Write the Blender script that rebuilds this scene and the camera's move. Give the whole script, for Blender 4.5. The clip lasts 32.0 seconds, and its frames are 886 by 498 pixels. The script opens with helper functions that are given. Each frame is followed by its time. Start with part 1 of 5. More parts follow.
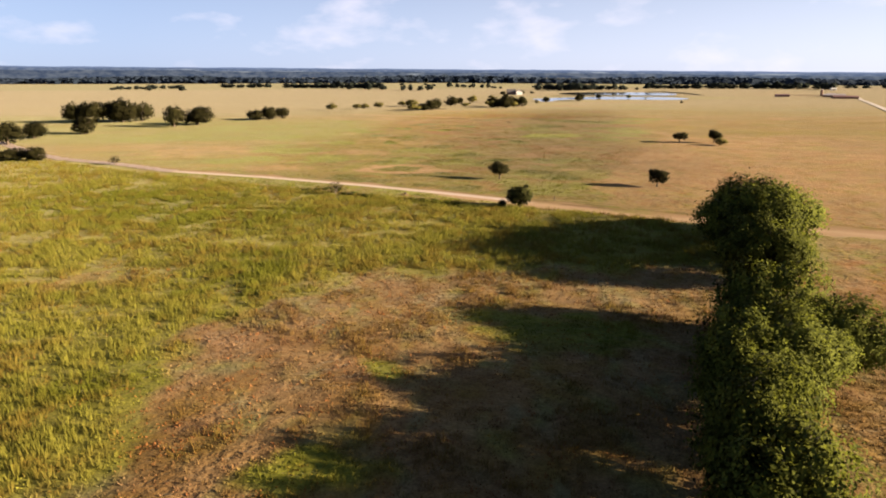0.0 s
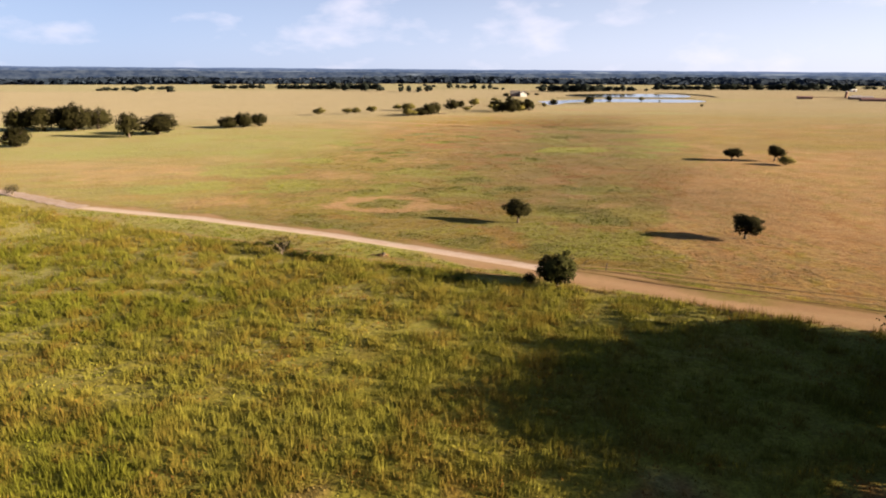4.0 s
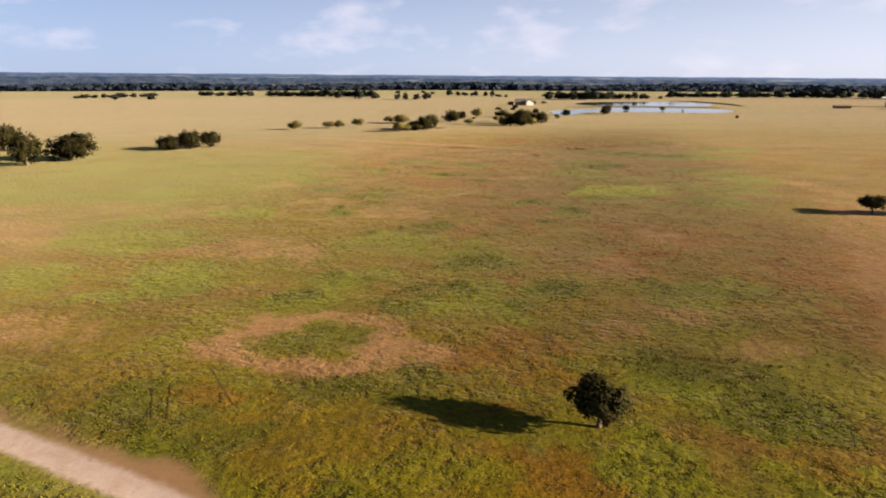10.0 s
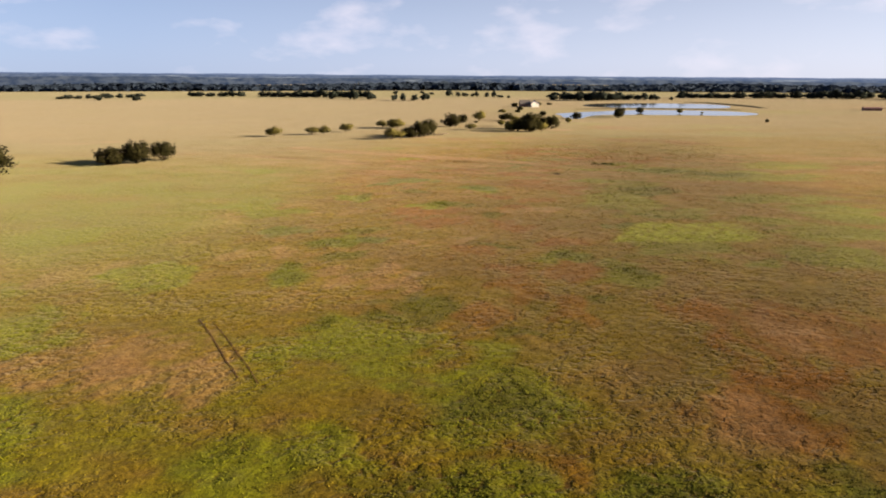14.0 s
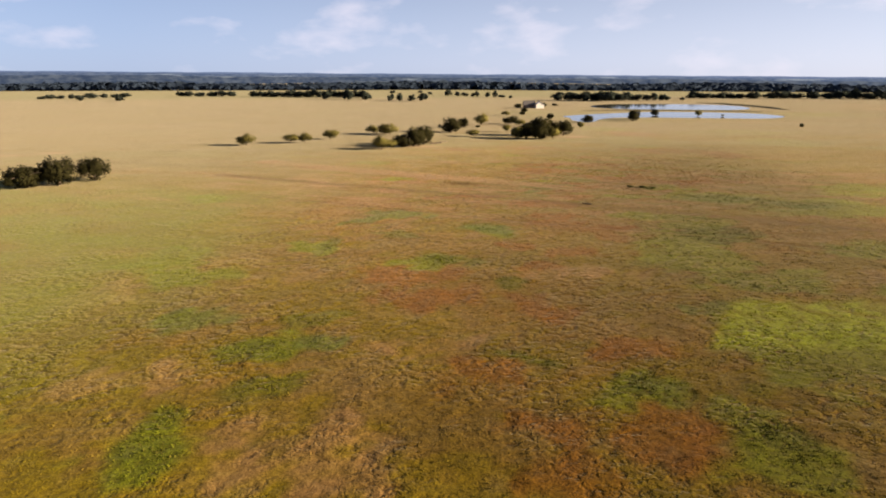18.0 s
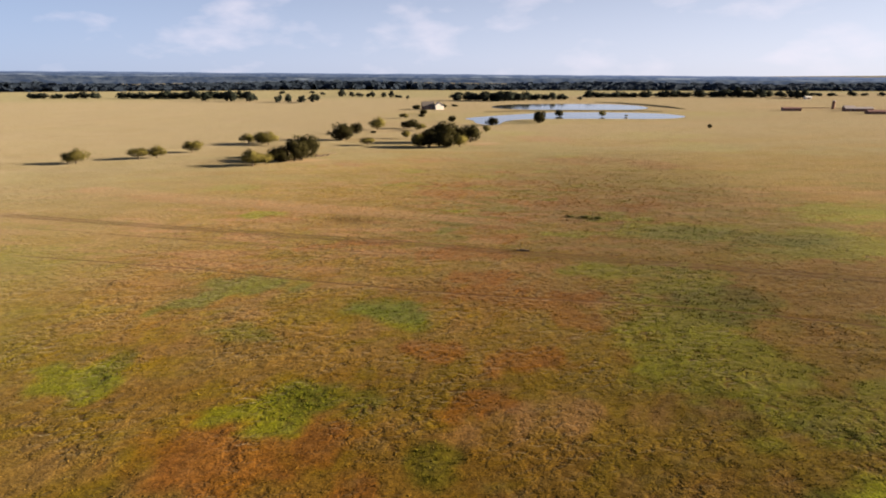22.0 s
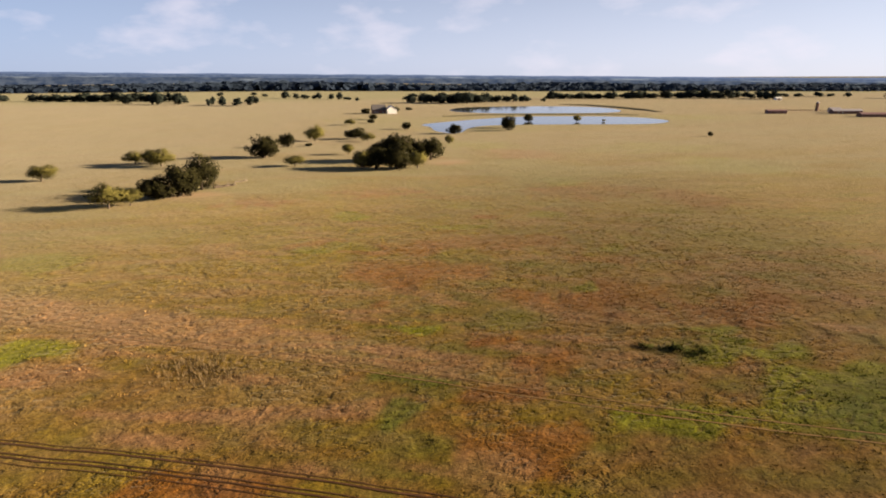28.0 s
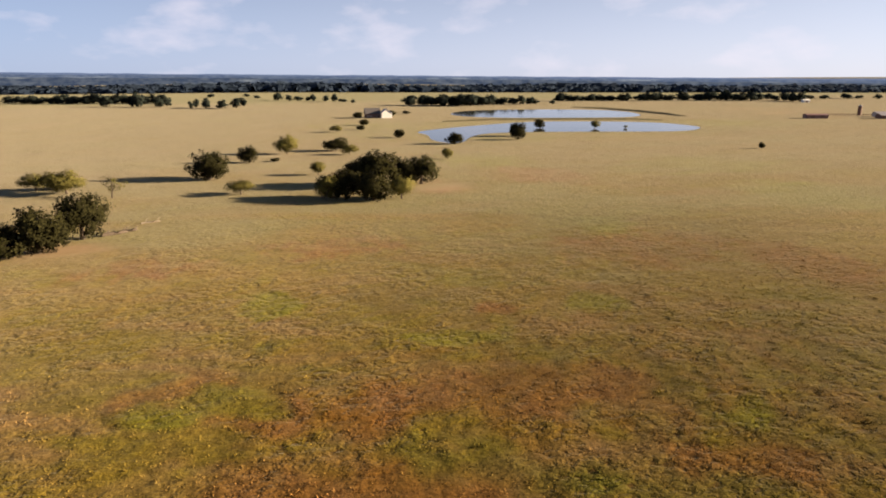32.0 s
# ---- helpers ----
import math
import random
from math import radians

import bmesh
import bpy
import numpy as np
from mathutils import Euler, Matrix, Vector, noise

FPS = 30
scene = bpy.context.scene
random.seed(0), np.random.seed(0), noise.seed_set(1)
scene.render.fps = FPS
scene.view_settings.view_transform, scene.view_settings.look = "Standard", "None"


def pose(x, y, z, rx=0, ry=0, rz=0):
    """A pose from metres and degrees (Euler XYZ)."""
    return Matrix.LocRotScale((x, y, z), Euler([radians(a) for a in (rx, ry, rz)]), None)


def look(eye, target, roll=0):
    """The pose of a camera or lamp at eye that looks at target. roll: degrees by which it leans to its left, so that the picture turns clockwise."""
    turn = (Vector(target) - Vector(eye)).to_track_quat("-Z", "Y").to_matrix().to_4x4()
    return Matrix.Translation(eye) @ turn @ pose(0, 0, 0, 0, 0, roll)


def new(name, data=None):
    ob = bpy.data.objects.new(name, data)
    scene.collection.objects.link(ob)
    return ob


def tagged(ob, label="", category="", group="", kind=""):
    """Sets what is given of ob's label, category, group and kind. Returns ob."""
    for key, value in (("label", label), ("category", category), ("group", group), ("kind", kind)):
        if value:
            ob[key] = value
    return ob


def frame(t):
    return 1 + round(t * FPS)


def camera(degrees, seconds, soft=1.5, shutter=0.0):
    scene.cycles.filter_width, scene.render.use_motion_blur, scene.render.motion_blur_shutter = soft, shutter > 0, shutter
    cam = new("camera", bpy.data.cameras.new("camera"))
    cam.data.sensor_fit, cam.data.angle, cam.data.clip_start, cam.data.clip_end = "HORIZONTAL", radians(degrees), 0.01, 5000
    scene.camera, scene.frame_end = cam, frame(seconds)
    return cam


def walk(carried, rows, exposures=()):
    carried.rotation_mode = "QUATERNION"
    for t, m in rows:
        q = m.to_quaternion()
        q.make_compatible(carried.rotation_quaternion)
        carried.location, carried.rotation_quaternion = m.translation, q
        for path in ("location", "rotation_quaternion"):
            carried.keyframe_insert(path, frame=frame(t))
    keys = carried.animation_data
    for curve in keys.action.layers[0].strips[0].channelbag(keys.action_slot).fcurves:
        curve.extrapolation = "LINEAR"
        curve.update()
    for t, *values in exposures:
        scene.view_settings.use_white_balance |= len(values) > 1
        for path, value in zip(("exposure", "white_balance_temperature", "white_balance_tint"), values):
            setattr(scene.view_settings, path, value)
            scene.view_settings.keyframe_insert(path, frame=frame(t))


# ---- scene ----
cam = camera(72.55, 32.0, soft=1.85)
# seconds, x, y, z, heading, tilt of a level flight some thirty metres up
ROWS = [
    (0.0, 0.11, -2.16, 30.08, 0.19, -16.49),
    (0.5, 0.27, 4.93, 30.15, 0.17, -16.49),
    (1.0, 0.38, 12.07, 30.21, 0.16, -16.49),
    (1.5, 0.54, 19.25, 30.28, 0.18, -16.48),
    (2.0, 0.61, 26.52, 30.35, 0.17, -16.46),
    (2.5, 0.68, 33.84, 30.42, 0.19, -16.47),
    (3.0, 0.75, 41.15, 30.49, 0.21, -16.47),
    (3.5, 0.82, 48.47, 30.55, 0.21, -16.47),
    (5.5, 1.01, 77.25, 30.83, 0.24, -16.54),
    (6.0, 1.13, 84.39, 30.9, 0.24, -16.53),
    (6.5, 1.26, 91.51, 30.98, 0.25, -16.52),
    (7.0, 1.39, 98.69, 31.06, 0.24, -19.36),
    (7.5, 1.61, 106.0, 31.14, 0.25, -20.27),
    (8.0, 1.79, 113.22, 31.22, 0.24, -20.25),
    (8.5, 1.97, 120.22, 31.3, 0.25, -20.07),
    (9.0, 2.06, 126.98, 31.38, 0.24, -16.34),
    (9.5, 2.08, 133.71, 31.31, 0.23, -15.98),
    (10.0, 2.11, 140.4, 31.24, 0.21, -15.97),
    (10.5, 2.08, 147.04, 31.17, 0.19, -15.97),
    (11.0, 2.11, 153.68, 31.1, 0.2, -15.96),
    (11.5, 2.08, 160.32, 31.04, 0.2, -15.96),
    (12.0, 2.06, 167.0, 30.97, 0.19, -15.96),
    (12.5, 2.09, 173.69, 30.9, 0.17, -15.95),
    (13.0, 2.2, 182.68, 30.83, 0.16, -15.95),
    (13.5, 2.27, 189.29, 30.91, 0.15, -15.96),
    (14.0, 2.33, 195.95, 30.98, 0.17, -15.97),
    (14.5, 2.35, 202.69, 31.06, 0.17, -15.98),
    (16.5, 2.84, 229.02, 31.36, 0.15, -16.07),
    (17.0, 2.91, 235.99, 31.43, 0.12, -16.09),
    (17.5, 2.98, 242.83, 31.51, 0.11, -16.09),
    (18.0, 3.04, 249.67, 31.59, 0.1, -16.09),
    (18.5, 3.11, 256.5, 31.66, 0.07, -16.1),
    (19.0, 3.31, 263.43, 31.74, -0.51, -16.1),
    (19.5, 3.76, 270.11, 31.66, -2.73, -16.11),
    (20.0, 4.38, 276.8, 31.58, -2.45, -16.14),
    (20.5, 5.46, 283.44, 31.51, -8.15, -16.12),
    (21.0, 5.91, 290.17, 31.43, -9.42, -16.14),
    (21.5, 6.85, 296.86, 31.35, -9.4, -16.16),
    (22.0, 7.98, 303.5, 31.27, -9.38, -16.18),
    (22.5, 9.19, 310.05, 31.2, -9.37, -16.19),
    (23.0, 10.54, 316.6, 31.12, -9.34, -16.21),
    (23.5, 11.51, 323.71, 31.01, -9.33, -16.21),
    (24.0, 12.61, 330.77, 30.9, -9.31, -16.19),
    (24.5, 13.81, 337.78, 30.79, -9.28, -16.19),
    (25.0, 15.05, 344.75, 30.68, -9.25, -16.2),
    (25.5, 16.33, 351.68, 30.57, -9.22, -16.19),
    (27.5, 20.88, 376.9, 30.13, -13.69, -16.16),
    (28.0, 22.43, 384.09, 30.02, -13.66, -16.14),
    (28.5, 24.05, 390.44, 29.94, -13.63, -16.11),
    (29.0, 25.8, 396.88, 29.85, -13.59, -16.11),
    (29.5, 27.65, 403.32, 29.76, -13.57, -16.1),
    (30.0, 30.49, 413.06, 29.67, -13.5, -16.09),
    (30.5, 34.01, 424.53, 29.58, -13.45, -16.09),
    (31.0, 35.99, 430.7, 29.5, -13.4, -16.08),
    (31.5, 38.01, 436.83, 29.41, -13.36, -16.07),
    (32.0, 40.9, 445.99, 29.32, -13.31, -16.06),
]
walk(cam, [(t, pose(x, y, z, 90 + pitch, 0, yaw) @ pose(0, 0, 0, 0, 0, -0.3)) for t, x, y, z, yaw, pitch in ROWS],
     [(0.0, 2.07), (3.0, 2.07), (6.0, 1.98), (7.0, 1.95), (8.0, 2.12), (9.0, 1.97), (11.0, 1.87), (18.0, 1.85), (24.0, 1.80), (32.0, 1.78)])

# ---- light: a low sun from the east side, a pale sky with thin cloud ----
SUN_EL, SUN_AZ = 14.3, -13.0          # degrees; azimuth counted from +x towards +y
sun_way = Vector((math.cos(radians(SUN_EL)) * math.cos(radians(SUN_AZ)), math.cos(radians(SUN_EL)) * math.sin(radians(SUN_AZ)), math.sin(radians(SUN_EL))))
sun = new("sun", bpy.data.lights.new("sun", "SUN"))
sun.data.energy, sun.data.angle, sun.data.color = 5.0, radians(0.6), (1.0, 0.765, 0.51)
sun.matrix_world = look(sun_way * 100, (0, 0, 0))

world = bpy.data.worlds.new("sky")
scene.world = world
world.use_nodes = True
wn, wl = world.node_tree.nodes, world.node_tree.links
wn.clear()
w_out, w_bg = wn.new("ShaderNodeOutputWorld"), wn.new("ShaderNodeBackground")
w_sky = wn.new("ShaderNodeTexSky")
w_sky.sky_type, w_sky.sun_disc = "NISHITA", False
w_sky.sun_elevation, w_sky.sun_rotation = radians(SUN_EL), radians(90 - SUN_AZ)
w_sky.air_density, w_sky.dust_density, w_sky.ozone_density = 0.4, 0.5, 0.4
w_co, w_map = wn.new("ShaderNodeTexCoord"), wn.new("ShaderNodeMapping")
w_map.inputs["Scale"].default_value = (1.0, 1.0, 2.4)
w_noise = wn.new("ShaderNodeTexNoise")
w_noise.inputs["Scale"].default_value, w_noise.inputs["Detail"].default_value, w_noise.inputs["Roughness"].default_value = 8.5, 5.0, 0.52
w_ramp = wn.new("ShaderNodeValToRGB")
w_ramp.color_ramp.elements[0].position, w_ramp.color_ramp.elements[1].position = 0.53, 0.76
w_ramp.color_ramp.elements[0].color, w_ramp.color_ramp.elements[1].color = (0.0, 0.0, 0.0, 1), (0.5, 0.5, 0.5, 1)
w_mix, w_milk = wn.new("ShaderNodeMix"), wn.new("ShaderNodeMix")
w_mix.data_type = w_milk.data_type = "RGBA"
w_mix.inputs["B"].default_value = (7.6, 6.9, 7.6, 1)     # thin sunlit cloud, in the sky texture's own units
w_glow, w_side = wn.new("ShaderNodeMix"), wn.new("ShaderNodeMapRange")   # haze, thickest near the horizon, brighter towards the sun
w_glow.data_type = "RGBA"
w_glow.inputs["A"].default_value, w_glow.inputs["B"].default_value = (3.35, 3.95, 5.75, 1), (6.3, 6.35, 7.4, 1)
w_side.inputs["From Min"].default_value, w_side.inputs["From Max"].default_value = -0.45, 0.72
wl.new(w_side.outputs["Result"], w_glow.inputs["Factor"])
wl.new(w_glow.outputs["Result"], w_milk.inputs["B"])
w_bg.inputs["Strength"].default_value = 0.038
w_sep, w_up = wn.new("ShaderNodeSeparateXYZ"), wn.new("ShaderNodeMapRange")
w_up.inputs["From Min"].default_value, w_up.inputs["From Max"].default_value = 0.02, 0.30
w_up.inputs["To Min"].default_value, w_up.inputs["To Max"].default_value = 0.8, 0.0
wl.new(w_co.outputs["Generated"], w_sep.inputs["Vector"])
wl.new(w_sep.outputs["Z"], w_up.inputs["Value"])
wl.new(w_sep.outputs["X"], w_side.inputs["Value"])
wl.new(w_up.outputs["Result"], w_milk.inputs["Factor"])
wl.new(w_co.outputs["Generated"], w_map.inputs["Vector"])
wl.new(w_map.outputs["Vector"], w_noise.inputs["Vector"])
wl.new(w_noise.outputs["Fac"], w_ramp.inputs["Fac"])
wl.new(w_sky.outputs["Color"], w_milk.inputs["A"])
wl.new(w_milk.outputs["Result"], w_mix.inputs["A"])
w_low, w_thin = wn.new("ShaderNodeMapRange"), wn.new("ShaderNodeMath")    # the zenith is clear
w_low.inputs["From Min"].default_value, w_low.inputs["From Max"].default_value = 0.22, 0.5
w_low.inputs["To Min"].default_value, w_low.inputs["To Max"].default_value = 1.0, 0.0
w_thin.operation = "MULTIPLY"
wl.new(w_sep.outputs["Z"], w_low.inputs["Value"])
wl.new(w_ramp.outputs["Color"], w_thin.inputs[0])
wl.new(w_low.outputs["Result"], w_thin.inputs[1])
wl.new(w_thin.outputs[0], w_mix.inputs["Factor"])
wl.new(w_mix.outputs["Result"], w_bg.inputs["Color"])
wl.new(w_bg.outputs["Background"], w_out.inputs["Surface"])


# ---- materials ----
def material(name, rough=0.9):
    m = bpy.data.materials.new(name)
    m.use_nodes = True
    n, l = m.node_tree.nodes, m.node_tree.links
    b = n["Principled BSDF"]
    b.inputs["Roughness"].default_value = rough
    b.inputs["Specular IOR Level"].default_value = 0.2
    return m, n, l, b


def mixed(n, l, fac, a, b, blend="MIX"):
    """A colour mix; fac, a and b are sockets or values."""
    x = n.new("ShaderNodeMix")
    x.data_type, x.blend_type = "RGBA", blend
    for key, v in (("Factor", fac), ("A", a), ("B", b)):
        if isinstance(v, bpy.types.NodeSocket):
            l.new(v, x.inputs[key])
        else:
            x.inputs[key].default_value = v if key == "Factor" else (*v, 1)
    return x.outputs["Result"]


def noise_of(n, l, scale, detail=3.0, rough=0.55, stretch=(1, 1, 1), turn=0.0):
    co, mp, tx = n.new("ShaderNodeTexCoord"), n.new("ShaderNodeMapping"), n.new("ShaderNodeTexNoise")
    mp.inputs["Scale"].default_value, mp.inputs["Rotation"].default_value = stretch, (0, 0, turn)
    tx.inputs["Scale"].default_value, tx.inputs["Detail"].default_value, tx.inputs["Roughness"].default_value = scale, detail, rough
    l.new(co.outputs["Object"], mp.inputs["Vector"])
    l.new(mp.outputs["Vector"], tx.inputs["Vector"])
    return tx.outputs["Fac"]


def ranged(n, l, v, lo, hi, to_lo=0.0, to_hi=1.0):
    r = n.new("ShaderNodeMapRange")
    r.interpolation_type = "SMOOTHSTEP"
    l.new(v, r.inputs["Value"])
    for key, val in (("From Min", lo), ("From Max", hi), ("To Min", to_lo), ("To Max", to_hi)):
        r.inputs[key].default_value = val
    return r.outputs["Result"]


def maths(n, l, op, a, b):
    x = n.new("ShaderNodeMath")
    x.operation = op
    for k, v in enumerate((a, b)):
        if isinstance(v, bpy.types.NodeSocket):
            l.new(v, x.inputs[k])
        else:
            x.inputs[k].default_value = v
    return x.outputs[0]


def bumped(n, l, b, height, strength, distance):
    x = n.new("ShaderNodeBump")
    x.inputs["Strength"].default_value, x.inputs["Distance"].default_value = strength, distance
    l.new(height, x.inputs["Height"])
    l.new(x.outputs["Normal"], b.inputs["Normal"])


# what grows where, in five weights: green, dark green, red-brown, dry, tall green field
STRAW, GOLD, OLIVE, RUST = (0.172, 0.160, 0.101), (0.166, 0.101, 0.021), (0.150, 0.112, 0.013), (0.190, 0.074, 0.024)
GREEN, DEEP, DRY, TALL = (0.142, 0.166, 0.014), (0.078, 0.098, 0.011), (0.270, 0.160, 0.085), (0.250, 0.245, 0.036)
SOIL_SHADE = (0.060, 0.031, 0.008)
ROAD, EARTH = (0.44, 0.36, 0.325), (0.285, 0.172, 0.108)


def fuzz(b, weight, blue=0.45):
    """Dry grass brightens towards grazing sight, as all fibrous cover does."""
    b.inputs["Sheen Weight"].default_value, b.inputs["Sheen Roughness"].default_value = weight, 0.3
    b.inputs["Sheen Tint"].default_value = (1.0, 0.90, blue, 1)
    b.inputs["Specular IOR Level"].default_value = 0.03


def ground_material():
    """The colour of what grows comes with the mesh; here it gets its grain."""
    m, n, l, b = material("pasture", 0.95)
    fuzz(b, 0.092, 0.66)
    at, more = n.new("ShaderNodeAttribute"), n.new("ShaderNodeAttribute")
    at.attribute_name, more.attribute_name = "growth", "wear"
    sep = n.new("ShaderNodeSeparateColor")
    l.new(more.outputs["Color"], sep.inputs["Color"])
    big = noise_of(n, l, 0.03, 5.0, 0.6)
    streak = noise_of(n, l, 0.05, 6.0, 0.65, (1.0, 2.6, 1.0), 0.3)
    mid = noise_of(n, l, 0.22, 5.0, 0.62)
    fine = noise_of(n, l, 1.1, 4.0, 0.65)
    tiny = noise_of(n, l, 4.0, 3.0, 0.7)
    col = at.outputs["Color"]
    # drifts of drier and greener growth
    col = mixed(n, l, ranged(n, l, streak, 0.5, 0.72, 0.0, 0.18), col, GOLD)
    col = mixed(n, l, ranged(n, l, big, 0.52, 0.72, 0.0, 0.16), col, OLIVE)
    col = mixed(n, l, ranged(n, l, mid, 0.5, 0.75, 0.0, 0.15), col, STRAW)
    # dark soil and thatch between tufts, with the shade there painted in
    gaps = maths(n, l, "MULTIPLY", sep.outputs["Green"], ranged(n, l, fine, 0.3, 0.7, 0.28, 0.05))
    col = mixed(n, l, gaps, col, SOIL_SHADE)
    # darker pits, painted as shaded hollows of the sod
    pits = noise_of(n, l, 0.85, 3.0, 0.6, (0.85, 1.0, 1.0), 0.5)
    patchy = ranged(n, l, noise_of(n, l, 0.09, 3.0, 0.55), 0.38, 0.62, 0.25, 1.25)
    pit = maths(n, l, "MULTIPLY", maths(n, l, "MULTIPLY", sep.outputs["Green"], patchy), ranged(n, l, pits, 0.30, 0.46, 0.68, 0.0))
    col = mixed(n, l, pit, col, SOIL_SHADE)
    sward = ranged(n, l, sep.outputs["Blue"], 0.1, 0.8, 1.0, 0.2)      # bare earth is trodden smooth
    col = mixed(n, l, sward, col, mixed(n, l, 1.0, col, ranged(n, l, tiny, 0.3, 0.7, 0.72, 1.2), "MULTIPLY"))
    col = mixed(n, l, sward, col, mixed(n, l, 1.0, col, ranged(n, l, fine, 0.3, 0.7, 0.78, 1.16), "MULTIPLY"))
    edge = maths(n, l, "ADD", sep.outputs["Red"], maths(n, l, "MULTIPLY", maths(n, l, "SUBTRACT", mid, 0.5), maths(n, l, "MULTIPLY", sep.outputs["Red"], 1.2)))
    gravel = mixed(n, l, ranged(n, l, mid, 0.4, 0.7, 0.0, 0.35), ROAD, EARTH)
    edge = maths(n, l, "ADD", edge, maths(n, l, "MULTIPLY", maths(n, l, "SUBTRACT", fine, 0.5), maths(n, l, "MULTIPLY", sep.outputs["Red"], 0.8)))
    col = mixed(n, l, ranged(n, l, edge, 0.25, 0.8), col, mixed(n, l, 1.0, gravel, ranged(n, l, tiny, 0.3, 0.7, 0.92, 1.06), "MULTIPLY"))
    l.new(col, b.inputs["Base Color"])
    rough = maths(n, l, "ADD", maths(n, l, "MULTIPLY", fine, 0.4), maths(n, l, "MULTIPLY", tiny, 0.2))
    rough = maths(n, l, "ADD", rough, maths(n, l, "MULTIPLY", maths(n, l, "MULTIPLY", ranged(n, l, pits, 0.28, 0.60), patchy), 0.45))
    bumped(n, l, b, maths(n, l, "MULTIPLY", rough, ranged(n, l, sep.outputs["Blue"], 0.0, 0.8, 1.0, 0.12)), 0.6, 0.45)
    return m


def blade_material(name, through_blades):
    """Blades take the colour of what grows at their root, varied tuft by tuft."""
    m, n, l, b = material(name, 0.85)
    fuzz(b, 0.075)
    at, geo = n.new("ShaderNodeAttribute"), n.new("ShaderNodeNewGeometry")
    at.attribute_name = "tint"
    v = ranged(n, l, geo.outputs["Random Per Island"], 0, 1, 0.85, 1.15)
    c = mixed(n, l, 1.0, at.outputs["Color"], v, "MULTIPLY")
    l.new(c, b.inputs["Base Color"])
    let_through(m, n, l, b, c, through_blades)
    return m


def leaf_material(name, dark, light, rough=0.85, through_leaves=0.12):
    m, n, l, b = material(name, rough)
    b.inputs["Specular IOR Level"].default_value = 0.06
    geo, info = n.new("ShaderNodeNewGeometry"), n.new("ShaderNodeObjectInfo")
    v = ranged(n, l, geo.outputs["Random Per Island"], 0, 1, 0.1, 0.8)
    c = mixed(n, l, v, dark, light)
    clump = noise_of(n, l, 0.55, 2.0)
    c = mixed(n, l, ranged(n, l, clump, 0.35, 0.7, 0.0, 0.6), c, light)
    c = mixed(n, l, 1.0, c, ranged(n, l, info.outputs["Random"], 0, 1, 0.8, 1.2), "MULTIPLY")
    l.new(c, b.inputs["Base Color"])
    # leaves are shaded with the rounded clump that they belong to
    lie, turn = n.new("ShaderNodeAttribute"), n.new("ShaderNodeVectorTransform")
    lie.attribute_name = "lie"
    turn.vector_type, turn.convert_from, turn.convert_to = "NORMAL", "OBJECT", "WORLD"
    l.new(lie.outputs["Vector"], turn.inputs["Vector"])
    l.new(turn.outputs["Vector"], b.inputs["Normal"])
    let_through(m, n, l, b, c, through_leaves)
    return m


def let_through(m, n, l, b, colour, amount):
    """Thin leaves and blades pass some of the light."""
    tr, mx = n.new("ShaderNodeBsdfTranslucent"), n.new("ShaderNodeMixShader")
    l.new(colour, tr.inputs["Color"])
    mx.inputs[0].default_value = amount
    l.new(b.outputs[0], mx.inputs[1])
    l.new(tr.outputs[0], mx.inputs[2])
    l.new(mx.outputs[0], n["Material Output"].inputs["Surface"])


def plain_material(name, base, other, scale=2.0, rough=0.8, bump=0.2, metal=0.0, stretch=(1, 1, 1)):
    m, n, l, b = material(name, rough)
    f = noise_of(n, l, scale, 5.0, 0.6, stretch)
    g = noise_of(n, l, scale * 9, 3.0, 0.6, stretch)
    c = mixed(n, l, ranged(n, l, f, 0.3, 0.7), base, other)
    c = mixed(n, l, 1.0, c, ranged(n, l, g, 0.3, 0.7, 0.88, 1.1), "MULTIPLY")
    l.new(c, b.inputs["Base Color"])
    b.inputs["Metallic"].default_value = metal
    bumped(n, l, b, g, bump, 0.03)
    return m


def water_material():
    m, n, l, b = material("pond_water", 0.06)
    b.inputs["Base Color"].default_value = (0.05, 0.055, 0.05, 1)
    b.inputs["Specular IOR Level"].default_value = 0.5
    b.inputs["IOR"].default_value = 1.33
    bumped(n, l, b, noise_of(n, l, 1.4, 3.0, 0.6, (1, 2.5, 1)), 0.12, 0.06)
    return m


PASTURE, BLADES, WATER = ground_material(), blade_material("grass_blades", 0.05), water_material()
PLUMES = blade_material("tall_grass_blades", 0.18)
OAK = leaf_material("oak_leaves", (0.013, 0.0125, 0.005), (0.034, 0.032, 0.0105))
ROADSIDE = leaf_material("roadside_oak_leaves", (0.016, 0.018, 0.006), (0.052, 0.056, 0.015))
LUSH = leaf_material("hedge_leaves", (0.020, 0.026, 0.005), (0.085, 0.098, 0.014), 0.85, 0.05)
PALE = leaf_material("pale_leaves", (0.062, 0.060, 0.016), (0.165, 0.145, 0.042))
# leaf colours of the distance, with blue haze painted in
FAR_LEAF = leaf_material("hazy_far_leaves", (0.014, 0.020, 0.020), (0.034, 0.042, 0.032), 0.9)
WOODS = leaf_material("hazy_woodland_leaves", (0.014, 0.022, 0.038), (0.022, 0.033, 0.053), 0.95)
BARK = plain_material("bark", (0.13, 0.10, 0.075), (0.07, 0.055, 0.04), 3.0, 0.95, 0.6, 0, (1, 1, 0.25))
DEADWOOD = plain_material("weathered_wood", (0.30, 0.25, 0.19), (0.19, 0.15, 0.11), 3.0, 0.95, 0.5)
MUD = plain_material("damp_mud", (0.16, 0.145, 0.075), (0.26, 0.22, 0.13), 0.15, 0.9, 0.3)
